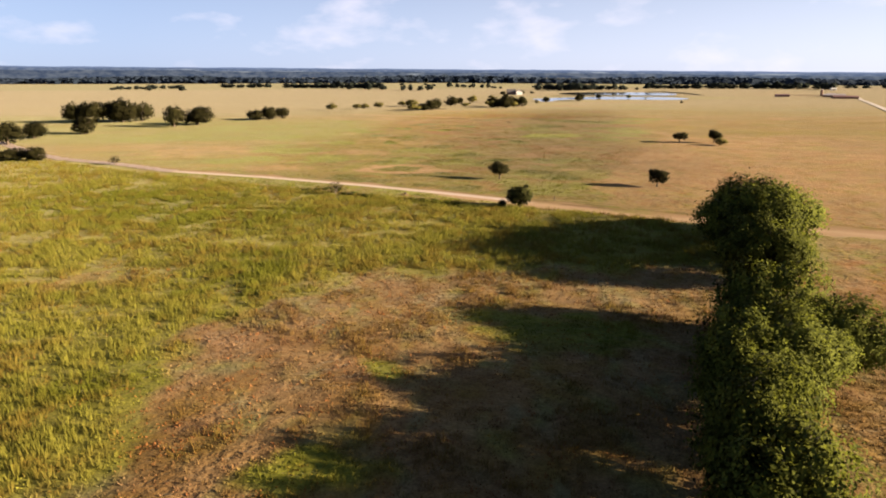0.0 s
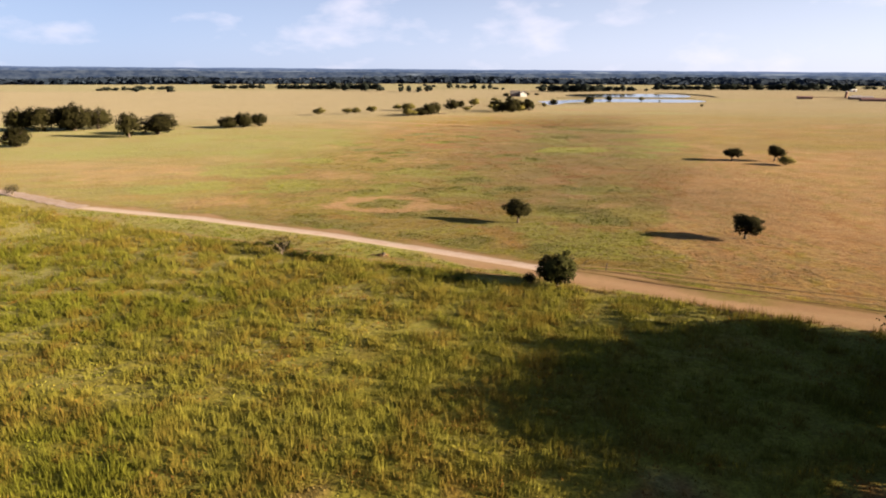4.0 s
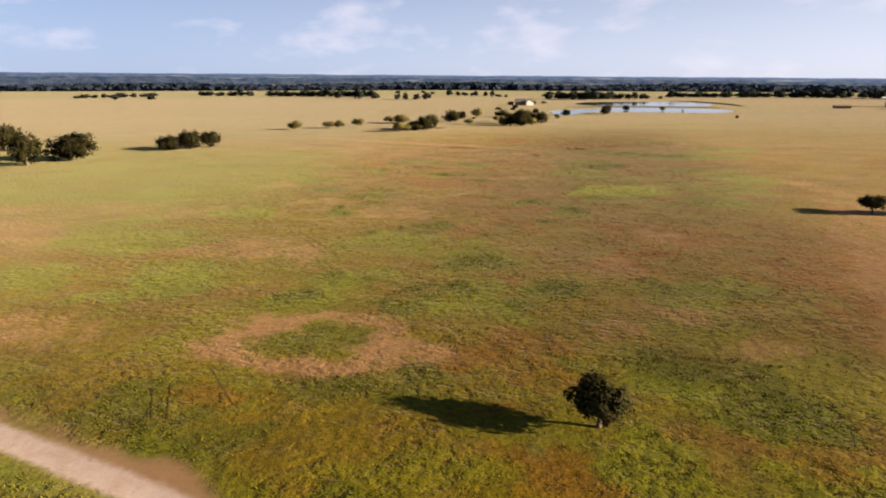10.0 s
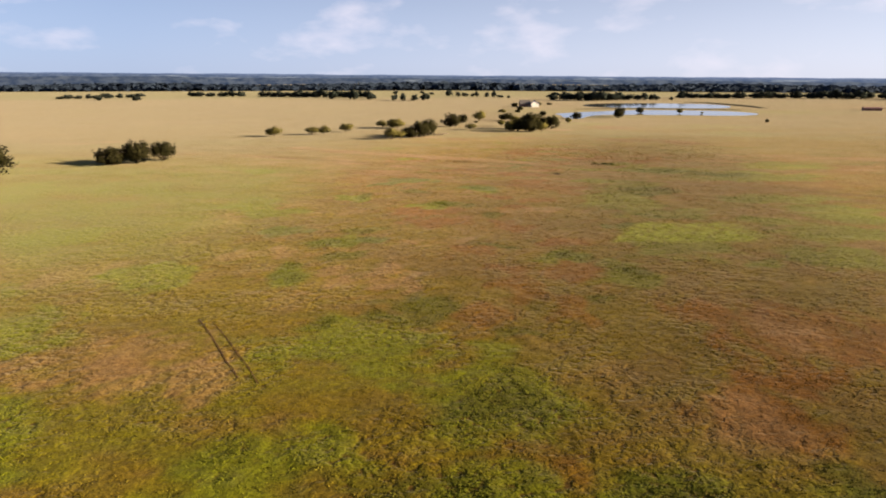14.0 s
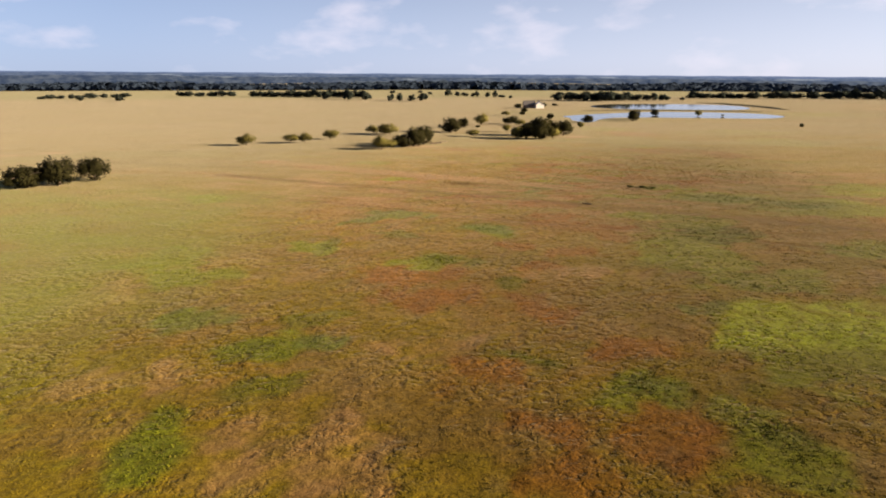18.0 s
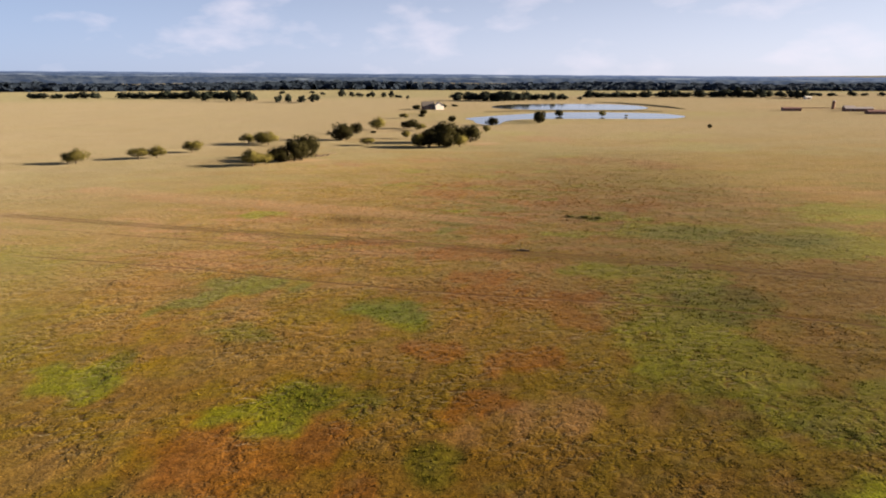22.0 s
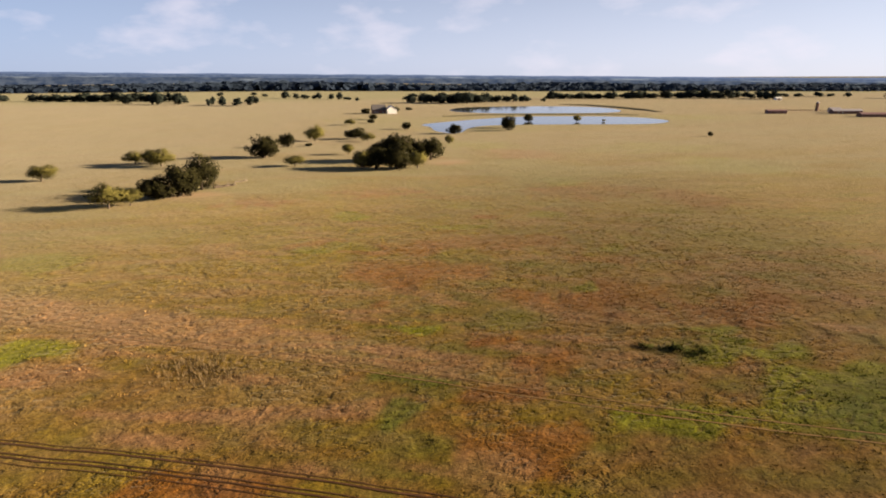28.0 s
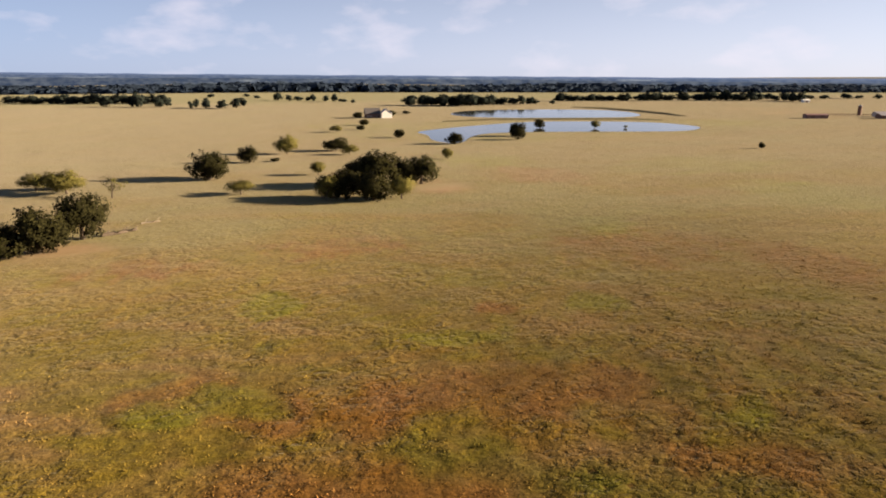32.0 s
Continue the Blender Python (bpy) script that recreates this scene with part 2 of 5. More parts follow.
BANK = plain_material("bank_grass", (0.15, 0.12, 0.06), (0.085, 0.08, 0.035), 0.2, 0.95, 0.4)
# bare rut soil, darkened to paint in the shade of a sunken rut
RUT = plain_material("shaded_rut_soil", (0.055, 0.028, 0.014), (0.088, 0.044, 0.022), 0.6, 0.95, 0.5)
fuzz(RUT.node_tree.nodes["Principled BSDF"], 0.085, 0.6)
PALE_DUST = plain_material("pale_dust", (0.21, 0.130, 0.055), (0.16, 0.095, 0.035), 0.8, 0.95, 0.4)
fuzz(PALE_DUST.node_tree.nodes["Principled BSDF"], 0.13, 0.6)
WHITE = plain_material("white_boards", (0.80, 0.79, 0.76), (0.70, 0.69, 0.65), 0.8, 0.6, 0.1)
SHINGLE = plain_material("dark_shingles", (0.075, 0.072, 0.075), (0.12, 0.11, 0.11), 1.0, 0.85, 0.3)
RUSTY = plain_material("rusty_sheet", (0.165, 0.088, 0.082), (0.24, 0.15, 0.14), 0.5, 0.55, 0.2, 0.0, (4, 1, 1))
SHEET = plain_material("grey_sheet", (0.45, 0.42, 0.42), (0.33, 0.30, 0.31), 0.4, 0.45, 0.2, 0.2, (4, 1, 1))
DARKWALL = plain_material("brown_boards", (0.14, 0.08, 0.065), (0.20, 0.12, 0.095), 0.7, 0.8, 0.2)
GLASS = plain_material("window_glass", (0.03, 0.035, 0.04), (0.05, 0.055, 0.06), 0.5, 0.08, 0.0)


# ---- mesh helpers ----
def mesh_of(name, verts, faces, mat, smooth=False):
    me = bpy.data.meshes.new(name)
    me.from_pydata([tuple(v) for v in verts], [], faces)
    me.materials.append(mat)
    if smooth:
        me.polygons.foreach_set("use_smooth", [True] * len(me.polygons))
    return me


def mesh_arrays(name, verts, size, mat, lie=None):
    """A mesh of loose triangles (size 3) or quads (size 4) from an array of corners."""
    nv = len(verts)
    me = bpy.data.meshes.new(name)
    me.vertices.add(nv)
    me.vertices.foreach_set("co", np.ascontiguousarray(verts, dtype=np.float32).ravel())
    me.loops.add(nv)
    me.loops.foreach_set("vertex_index", np.arange(nv, dtype=np.int32))
    me.polygons.add(nv // size)
    me.polygons.foreach_set("loop_start", np.arange(0, nv, size, dtype=np.int32))
    me.polygons.foreach_set("loop_total", np.full(nv // size, size, dtype=np.int32))
    me.materials.append(mat)
    me.update(calc_edges=True)
    if lie is not None:
        lie = lie / np.linalg.norm(lie, axis=1, keepdims=True)
        at = me.attributes.new("lie", "FLOAT_VECTOR", "POINT")
        at.data.foreach_set("vector", np.repeat(lie, size, 0).astype(np.float32).ravel())
    return me


def part(name, me, parent, label=""):
    ob = new(name, me)
    ob.parent = parent
    return tagged(ob, label) if label else ob


def box_mesh(name, x0, x1, y0, y1, z0, z1, mat, bevel=0.03):
    bm = bmesh.new()
    bmesh.ops.create_cube(bm, size=1.0, matrix=Matrix.LocRotScale(((x0 + x1) / 2, (y0 + y1) / 2, (z0 + z1) / 2), None, (x1 - x0, y1 - y0, z1 - z0)))
    if bevel:
        bmesh.ops.bevel(bm, geom=bm.edges[:], offset=bevel, segments=1, affect="EDGES")
    me = bpy.data.meshes.new(name)
    bm.to_mesh(me)
    bm.free()
    me.materials.append(mat)
    return me


def tube(points, radii, sides=7):
    """Rings along a bent line; returns vertices and faces."""
    vs, fs = [], []
    for k, (p, r) in enumerate(zip(points, radii)):
        d = (Vector(points[min(k + 1, len(points) - 1)]) - Vector(points[max(k - 1, 0)])).normalized()
        q = d.to_track_quat("Z", "Y")
        for s in range(sides):
            a = 2 * math.pi * s / sides
            vs.append(Vector(p) + q @ Vector((r * math.cos(a), r * math.sin(a), 0)))
    for k in range(len(points) - 1):
        for s in range(sides):
            a, b = k * sides + s, k * sides + (s + 1) % sides
            fs.append((a, b, b + sides, a + sides))
    fs.append(tuple(range((len(points) - 1) * sides, len(points) * sides)))
    return vs, fs


# ---- the lie of the land ----
SOD = 0.19
LAND_Y = [-400, 0, 200, 450, 600, 700, 790, 3300, 4400, 6000]
LAND_Z = [-1.0, -2, -4.7, -4.4, -6.2, -7.6, -9.3, -9.3, 18, 30]


def land(x, y):
    """Nearly level pasture; far out the plain falls away towards the east."""
    x, y = np.asarray(x, float), np.asarray(y, float)
    k = np.clip((y - 1350) / 650, 0, 1)
    return np.interp(y, LAND_Y, LAND_Z) + k * k * (3 - 2 * k) * (0.002 * np.clip(-x, 0, 2000) - 0.0115 * np.clip(x, 0, 2000))


def stand(x, y):
    return float(land(x, y))


ROAD_LINE = [(-330, 430), (-262, 345), (-205, 288), (-162, 249.6), (-130, 236), (-103, 218.5), (-61, 203.5), (-25, 186.4), (-1.5, 173), (18.5, 161), (36, 150.3), (48.5, 141.8), (62, 136.5), (94, 121), (150, 104), (260, 80)]
TRACK = [(-84, 480.5), (-74, 475.6), (-15.4, 446.5), (14, 434.5), (44.6, 418.5), (95.7, 394.1), (160, 362)]
EDGE = [(-330, 410), (-200, 268), (-130, 226), (-65, 189), (-29, 172), (4, 158.3), (23, 149), (37, 143.2), (60, 131), (94, 114), (150, 96)]
COWPATH = [(-60, 436), (-24.8, 421.8), (-6.5, 412.6), (14.3, 402.5), (31.8, 395.3), (62, 385), (90, 370)]
COWPATH_B = [(-70, 462), (-36.8, 446.3), (6.9, 427), (30, 419.5)]
TRACK_B = [(31, 163), (38.7, 156.3), (54, 149.2), (90, 134), (130, 122)]
TRACK_C = [(-75, 514), (-40, 491), (-10.8, 474.4), (5.4, 465.2), (18.3, 457.6), (29.8, 451.0), (39.9, 444.5), (64, 430), (100, 412)]
PALE_LINES = [
    [(18, 164.5), (23.7, 162), (29, 161.3), (33.8, 159.6), (40.7, 156.8), (54, 150), (90, 134), (130, 122)],
    [(20, 162.2), (24, 160.8), (29.7, 158.8), (35.3, 156.6), (40, 154.4), (54, 147), (90, 130.5)],
    [(24.8, 159), (31.9, 155.2), (37.8, 152.0), (50, 145), (94, 124.5)],
    [(-65, 190.5), (-39.9, 179.6), (-22.4, 170.3), (-9.1, 164.8), (1.3, 160.6), (12, 156)],
    [(-13.7, 170.3), (-5.5, 164.8), (1.5, 162.0)]]


def line_distance(x, y, line):
    best = np.full(np.shape(x), 1e9)
    for (ax, ay), (bx, by) in zip(line, line[1:]):
        dx, dy = bx - ax, by - ay
        k = np.clip(((x - ax) * dx + (y - ay) * dy) / (dx * dx + dy * dy), 0, 1)
        best = np.minimum(best, np.hypot(x - ax - k * dx, y - ay - k * dy))
    return best


def ramp(v, lo, hi):
    k = np.clip((v - lo) / (hi - lo), 0, 1)
    return k * k * (3 - 2 * k)


def before_edge(x, y):
    """Positive inside the tall field, negative on the verge and beyond."""
    return np.interp(x, [p[0] for p in EDGE], [p[1] for p in EDGE]) - y


def dead_ground(x, y):
    """The trampled brown part of the tall field beside the hedgerow."""
    west = np.interp(y, [20, 46, 61, 83, 94, 100], [-33, -31, -30, -26, -16, 1.4])
    top = np.interp(x, [-31, -26, -16, 1.4, 8, 40], [66, 82, 93, 98, 97, 99])
    wob = 2.5 * np.sin(x * 0.35 + y * 0.2) + 1.8 * np.sin(y * 0.5 - x * 0.23)
    return ramp(x - west + wob, -4, 5) * ramp(top - y + wob, -5, 6)


def road_side(x, y):
    """Positive beyond the road, negative on the field before it."""
    xs, ys = [p[0] for p in ROAD_LINE], [p[1] for p in ROAD_LINE]
    return y - np.interp(x, xs, ys)


# patches of growth: x, y and two half lengths in metres
GREEN_FAR = [(121, 713, 23, 31), (208, 669, 42, 28), (195, 598, 18.6, 28), (390, 882, 81, 40), (196, 950, 28, 26), (91, 943, 37, 46), (159, 820, 15, 24), (112, 576, 8, 12), (-158, 330, 21, 19), (168, 272, 15, 19), (140, 440, 22, 12)]
DRY_FAR = [(246, 800, 73, 26), (550, 1000, 69, 91), (58, 668, 12.6, 20), (-46, 462, 16, 18), (-133, 291, 45, 20), (113, 232, 26, 22), (90, 212, 20, 34), (82, 182, 16, 16)]
RUST_FAR = [(111, 555, 21, 14), (135, 536, 12, 17), (10, 565, 11, 8), (48, 572, 15, 9), (129, 663, 17, 30), (86, 234, 25, 50), (90, 190, 22, 26), (83, 646, 11.7, 16.9)]
GREEN_A = [(-36, 56, 6.0, 5.9), (17.8, 70, 6.0, 5.2), (-13.1, 84, 3.2, 3.2), (-36, 88, 7.5, 5.8), (-34, 100, 8.5, 8.8), (-57, 141, 33, 14.1), (-87, 162, 33, 22), (30, 174, 9.8, 9.6), (39, 182, 6.3, 8.3), (22, 190, 3.9, 7.9), (38, 198, 6.5, 4.8), (31, 206, 6.1, 5.6), (13.0, 229, 4.6, 4.4), (-22, 236, 6.4, 6.1), (6.5, 236, 9.6, 9.5), (-56, 237, 6.8, 4.2), (47, 238, 13.0, 7.1), (41, 239, 6.5, 5.4), (21, 240, 6.6, 5.1), (4.9, 241, 5.3, 5.7), (-87, 242, 13.1, 7.4), (-44, 242, 5.0, 5.9), (-78, 246, 10.6, 10.0), (-15.3, 246, 9.2, 6.3)]
GREEN_B = [(-48, 247, 9.3, 11.6), (-49, 253, 6.5, 6.3), (8.6, 258, 7.6, 10.4), (8.5, 269, 4.3, 4.5), (-5.4, 270, 7.0, 9.2), (-10.5, 273, 12.1, 8.9), (-70, 275, 17.5, 12.6), (-81, 288, 10.5, 10.1), (36, 300, 6.9, 4.8), (-27, 303, 5.9, 6.2), (38, 304, 6.1, 6.1), (-52, 303, 8.5, 8.5), (37, 308, 4.4, 4.1), (65, 310, 3.3, 3.0), (81, 312, 10.4, 9.0), (26, 314, 6.0, 4.8), (86, 315, 6.3, 7.4), (52, 322, 11.0, 12.0), (-21, 328, 6.0, 5.0), (54, 329, 9.8, 8.1), (-86, 334, 10.4, 10.5)]
GREEN_C = [(52, 335, 6.5, 6.9), (84, 345, 6.7, 5.3), (108, 353, 11.1, 14.2), (68, 357, 7.3, 2.8), (-54, 365, 8.7, 7.2), (-0.7, 365, 6.4, 4.0), (53, 367, 12.1, 11.0), (0.2, 368, 5.0, 3.8), (-54, 371, 7.9, 6.0), (-26, 377, 5.3, 4.9), (55, 377, 7.7, 13.5), (61, 384, 10.3, 7.8), (-139, 389, 15.7, 23), (14.6, 389, 6.6, 4.1), (65, 395, 7.6, 8.8), (72, 399, 7.1, 3.2), (70, 403, 4.7, 2.6), (49, 404, 3.3, 3.1), (113, 412, 26, 10.7), (109, 420, 13.4, 7.7), (76, 424, 6.6, 1.5)]
GREEN_D = [(30, 508, 9, 4), (62, 520, 9, 3), (64, 331, 12, 6), (92, 332, 16, 8), (60, 352, 14, 5), (100, 372, 18, 7), (57, 404, 12, 5), (-45, 357, 9, 6), (89, 428, 16, 8), (70, 397, 8, 6), (80, 429, 13.7, 6.0), (-70, 432, 7.9, 7.8), (60, 432, 8.2, 2.9), (83, 435, 10.6, 3.5), (75, 443, 8.6, 2.8), (77, 447, 4.0, 1.5), (77, 450, 3.8, 1.4), (36, 462, 5.9, 1.7), (-13.5, 466, 5.4, 4.5), (68, 472, 2.8, 2.3), (83, 493, 3.8, 2.6), (85, 495, 4.1, 2.6), (-23, 513, 4.9, 7.2), (-29, 513, 9.1, 7.7), (85, 529, 5.2, 4.8), (34, 535, 2.5, 2.9), (34, 541, 4.3, 5.9)]
DEEP_A = [(14.2, 69, 7.8, 5.7), (21, 176, 4.2, 3.9), (5.4, 179, 6.1, 4.7), (-5.9, 185, 3.7, 3.4), (-26, 195, 9.2, 4.6), (-34, 199, 8.2, 4.7), (-34, 203, 6.5, 4.3), (-10.0, 205, 8.9, 3.2), (-0.2, 210, 3.6, 3.2), (29, 212, 4.3, 3.4), (18.8, 212, 2.5, 2.8), (-15.4, 220, 7.4, 5.1), (16.1, 232, 4.2, 3.4), (-5.2, 232, 4.3, 3.4), (-23, 239, 3.6, 3.7), (-3.1, 240, 3.6, 4.9), (5.4, 241, 3.1, 4.5), (22, 241, 5.2, 5.6), (38, 245, 3.2, 3.6), (9.1, 256, 5.2, 4.7), (13.2, 276, 3.6, 1.6), (-16.5, 279, 3.2, 2.6), (-3.3, 282, 5.7, 2.9), (-1.4, 288, 7.4, 5.1)]
DEEP_B = [(29, 289, 3.2, 2.4), (-27, 303, 3.8, 4.2), (38, 305, 4.6, 3.9), (-28, 307, 3.8, 3.5), (30, 312, 2.9, 3.1), (27, 315, 4.3, 4.5), (-18.5, 315, 3.7, 3.4), (14.9, 322, 3.4, 1.6), (-22, 326, 5.5, 4.0), (-17.5, 336, 4.8, 3.6), (57, 351, 3.0, 1.6), (15.8, 353, 4.3, 3.8), (10.7, 364, 3.1, 2.4), (2.9, 367, 5.2, 3.5), (-22, 380, 3.6, 4.7), (-8.3, 387, 5.5, 3.7), (13.2, 394, 6.2, 3.4), (97, 423, 3.5, 3.9), (67, 443, 5.6, 1.9), (36, 444, 4.0, 2.0), (65, 446, 4.5, 1.5), (69, 447, 4.2, 1.4)]
DEEP_C = [(-8, 387, 6, 3.5), (68, 386, 10, 7), (37, 209, 9, 6), (40, 199, 7, 5), (102, 418, 14, 4.5), (84, 432, 9, 3), (65, 488, 3.4, 2.2), (41, 517, 1.4, 1.3), (35, 522, 1.4, 1.6)]
MINT = [(32, 439, 5, 2.5), (36, 447, 7, 2), (-10, 408, 9, 5.5), (-17, 402, 6, 4), (15, 391.5, 8, 4.5), (45, 340, 5, 3), (-36, 335, 6, 5), (-15, 327, 5, 3), (84, 426, 12, 5), (104, 419, 12, 5)]
DRY_A = [(10.3, 48, 1.9, 0.6), (-30, 57, 6.6, 4.0), (-13.4, 62, 6.6, 4.2), (-27, 70, 6.8, 4.5), (-20, 75, 8.6, 5.1), (-11.6, 91, 10.3, 6.2), (-61, 92, 9.6, 5.5), (44, 215, 5.8, 4.3), (-63, 222, 13.3, 7.9), (28, 222, 4.2, 3.7), (39, 229, 6.0, 4.5), (37, 230, 3.1, 3.2), (35, 253, 5.7, 7.0), (-32, 263, 10.5, 6.1), (-49, 266, 11.8, 5.9), (-38, 270, 7.9, 7.4), (52, 274, 5.4, 8.7), (-119, 279, 19.6, 28), (-105, 280, 10.3, 18.9), (-91, 282, 7.5, 13.7), (-10.0, 299, 9.1, 5.5), (-11.5, 304, 9.2, 5.5), (-64, 304, 14.6, 7.5), (-90, 314, 12.8, 10.7)]
DRY_B = [(-35, 317, 10.5, 4.1), (2.2, 326, 8.7, 2.8), (-0.3, 328, 4.4, 2.9), (125, 331, 6.5, 21), (-56, 344, 6.8, 9.3), (28, 358, 10.8, 3.9), (-81, 372, 6.9, 5.3), (39, 428, 5.0, 3.4), (-10.2, 452, 6.0, 4.1)]
RUST_A = [(-24, 50, 5.9, 3.2), (-9.2, 58, 9.0, 6.3), (-24, 68, 10.4, 7.0), (13.9, 179, 3.4, 3.9), (14.1, 187, 6.3, 5.1), (7.5, 192, 4.1, 2.8), (-28, 205, 4.5, 3.2), (14.5, 209, 5.3, 4.6), (5.9, 213, 3.8, 3.5), (13.6, 218, 6.7, 3.8), (10.8, 245, 3.3, 5.2), (37, 254, 8, 6), (45, 262, 6, 4), (54, 275, 14.1, 10.8), (9.2, 282, 5.1, 4.8), (42, 285, 6.5, 6.3), (22, 286, 4.2, 6.4), (15.6, 297, 5.6, 8.0), (26, 306, 6.2, 6.4), (14.6, 306, 6.5, 3.4), (7.8, 318, 6.4, 4.9), (29, 325, 7.1, 3.7), (18.3, 341, 6.7, 6.7), (64, 344, 4.2, 1.2), (-0.2, 346, 9.5, 5.6)]
RUST_B = [(-5.3, 358, 11.0, 6.4), (22, 363, 4.6, 3.2), (30, 371, 5.9, 4.1), (18.4, 378, 5.1, 3.8), (42, 386, 4.4, 5.7), (40, 392, 8.0, 4.7), (32, 398, 8.3, 7.3), (32, 404, 7.6, 4.3), (32, 420, 11.5, 4.0), (30, 423, 8.4, 2.3), (42, 431, 5.3, 5.1), (7.2, 432, 13.1, 2.4), (44, 442, 4.1, 2.6), (50, 445, 3.8, 2.7), (51, 447, 5.2, 2.4), (47, 455, 3.7, 1.5), (85, 457, 13.2, 5.9), (72, 466, 11.2, 7.9), (78, 468, 4.8, 3.3), (57, 470, 6.2, 4.2), (33, 472, 2.9, 1.6), (50, 485, 7.9, 6.3), (78, 486, 6.5, 2.9), (40, 489, 9.6, 8.3)]
RUST_C = [(73, 502, 6.8, 4.5), (49, 504, 7.7, 5.9), (63, 504, 12.2, 6.4), (37, 505, 6.9, 4.6), (25, 512, 5.6, 4.1), (69, 529, 4.2, 3.5)]


def spots(x, y, *lists):
    w = np.zeros(np.shape(x))
    for patches in lists:
        for cx, cy, rx, ry in patches:
            near = np.nonzero((np.abs(x - cx) < 1.6 * rx) & (np.abs(y - cy) < 1.6 * ry))
            d = np.hypot((x[near] - cx) / rx, (y[near] - cy) / ry)
            w[near] = np.maximum(w[near], 1 - ramp(d, 0.35, 1.5))
    return w


def ring(x, y):
    """Bare trampled ring round a green hollow, uneven in width."""
    a = np.arctan2((y - 219) / 12.0, (x + 16.5) / 17.0)
    d = np.hypot((x + 16.5) / 16.2, (y - 219) / 11.4) + 0.06 * np.sin(3 * a + 1) + 0.05 * np.sin(7 * a)
    width = 4.6 + 1.6 * np.sin(a * 2 - 0.6) + 1.2 * np.sin(a * 5)
    return np.clip(1.45 - np.abs(d - 0.74) * width - 0.9 * np.clip(np.sin(x * 0.9 + 2 * np.sin(y * 0.7)) * np.sin(y * 1.1 + x * 0.3), 0, 1), 0, 1)


def tuft_cover(x, y):
    """How thickly the pasture stands in tufts, along the flown strip."""
    mid = np.interp(y, [150, 300, 360, 450, 560], [4, 8, 24, 46, 72])
    return ramp(np.abs(x - mid), 122, 42) * ramp(y, 615, 465) * ramp(road_side(x, y), 2.0, 6.0)


def cover(x, y):
    """Weights of what covers the ground at arrays x, y."""
    wav = 1.3 * np.sin(x * 0.31 + y * 0.15) + 0.9 * np.sin(y * 0.63 - x * 0.37 + 1.0)
    xw, yw = x + wav, y + 1.2 * np.sin(x * 0.29 + 2.0) + 0.8 * np.sin(x * 0.71 + y * 0.3)
    side = road_side(x, y)
    rd = line_distance(x, y, ROAD_LINE)
    tall = ramp(before_edge(x, y), -0.5, 2.5) * ramp(x, -420, -340) * ramp(x - 0.4 * (y - 30), 45, 33)
    verge = ramp(-before_edge(x, y), -1, 2) * ramp(-side, 1, 4) * ramp(x, 120, 60)
    green = np.maximum(spots(xw, yw, GREEN_A, GREEN_B, GREEN_C, GREEN_D), 0.9 * spots(xw, yw, GREEN_FAR))
    deep = spots(xw, yw, DEEP_A, DEEP_B, DEEP_C, [(-16, 219.5, 8.5, 4.6)])
    rust = np.maximum(spots(xw, yw, RUST_A, RUST_B, RUST_C), 0.8 * spots(xw, yw, RUST_FAR))
    dry = np.maximum(0.75 * spots(xw, yw, DRY_A, DRY_B), 0.7 * spots(xw, yw, DRY_FAR))
    dead = dead_ground(x, y)
    rust = np.maximum(rust, dead * 0.75)
    dry = np.maximum(dry, dead * 0.40)
    green = np.maximum(green * (1 - dead), dead * 0.8 * spots(xw, yw, [(16, 72, 12, 7), (4, 77, 6, 4), (-11, 40, 6, 4), (-6, 60, 4, 3)]))
    green = np.maximum(green, 0.55 * verge)
    road = np.clip(1.25 - rd / 2.1, 0, 1)
    # the road core breaks up eastwards into wheel lines on brown earth
    road = road * (1 - 0.85 * ramp(x, 17, 28)) * ramp(x, -112, -98)
    off = side * 0.87 + 0.7 * np.sin(x * 0.33) + 0.4 * np.sin(x * 0.9 + y * 0.4)
    south = ramp(x, -8, 4) * ramp(-off, 6.6, 4.4) * ramp(-off, -1.0, 0.5)
    north = ramp(off, 5.5, 2.0) * ramp(off, -1.0, 0.5) * (0.7 + 0.25 * np.sin(x * 0.21 + 1))
    earth = np.maximum(south, north)
    rut = np.clip(1.4 - line_distance(x, y, TRACK) / 2.0, 0, 1) * 0.4
    path = np.clip(1.1 - np.minimum(line_distance(x, y, COWPATH), line_distance(x, y, COWPATH_B)) / 0.9, 0, 1)
    trail = np.clip(1.1 - line_distance(x, y, EDGE) / 1.0, 0, 1) * ramp(x, -80, -60)
    r = ring(x, y)
    dry = np.maximum(dry * (1 - r), r)
    green = green * (1 - r) * (1 - 0.8 * np.clip(road + earth, 0, 1))
    west = ramp(x - 0.25 * (y - 480), -40, -110) * ramp(y, 440, 520)
    mixture = (1 - 0.5 * ramp(y, 600, 760) - 0.35 * ramp(y, 800, 1200)) * (1 - 0.75 * west) * (1 - tall)
    olive = 0.25 + 1.0 * ramp(y, 375, 235) + 0.4 * ramp(y, 620, 800) - 0.45 * ramp(y, 420, 470) * ramp(y, 650, 590)
    rusty = ramp(y, 345, 435) * ramp(y, 520, 430) * (1 - west)
    east = ramp(x - 0.25 * (y - 300), -40, 60) * ramp(y, 660, 560) * ramp(y, 360, 450)
    rust = np.maximum(rust, 0.10 * east)
    rust = np.maximum(rust, 0.42 * np.exp(-(((x - 82) / 32) ** 2 + ((y - 500) / 26) ** 2)))
    beside = ramp(x - 0.4 * (y - 30), 40, 48) * ramp(-side, 8, 20)
    rust = np.maximum(rust, 0.6 * beside)
    dry = np.maximum(dry, 0.45 * beside)
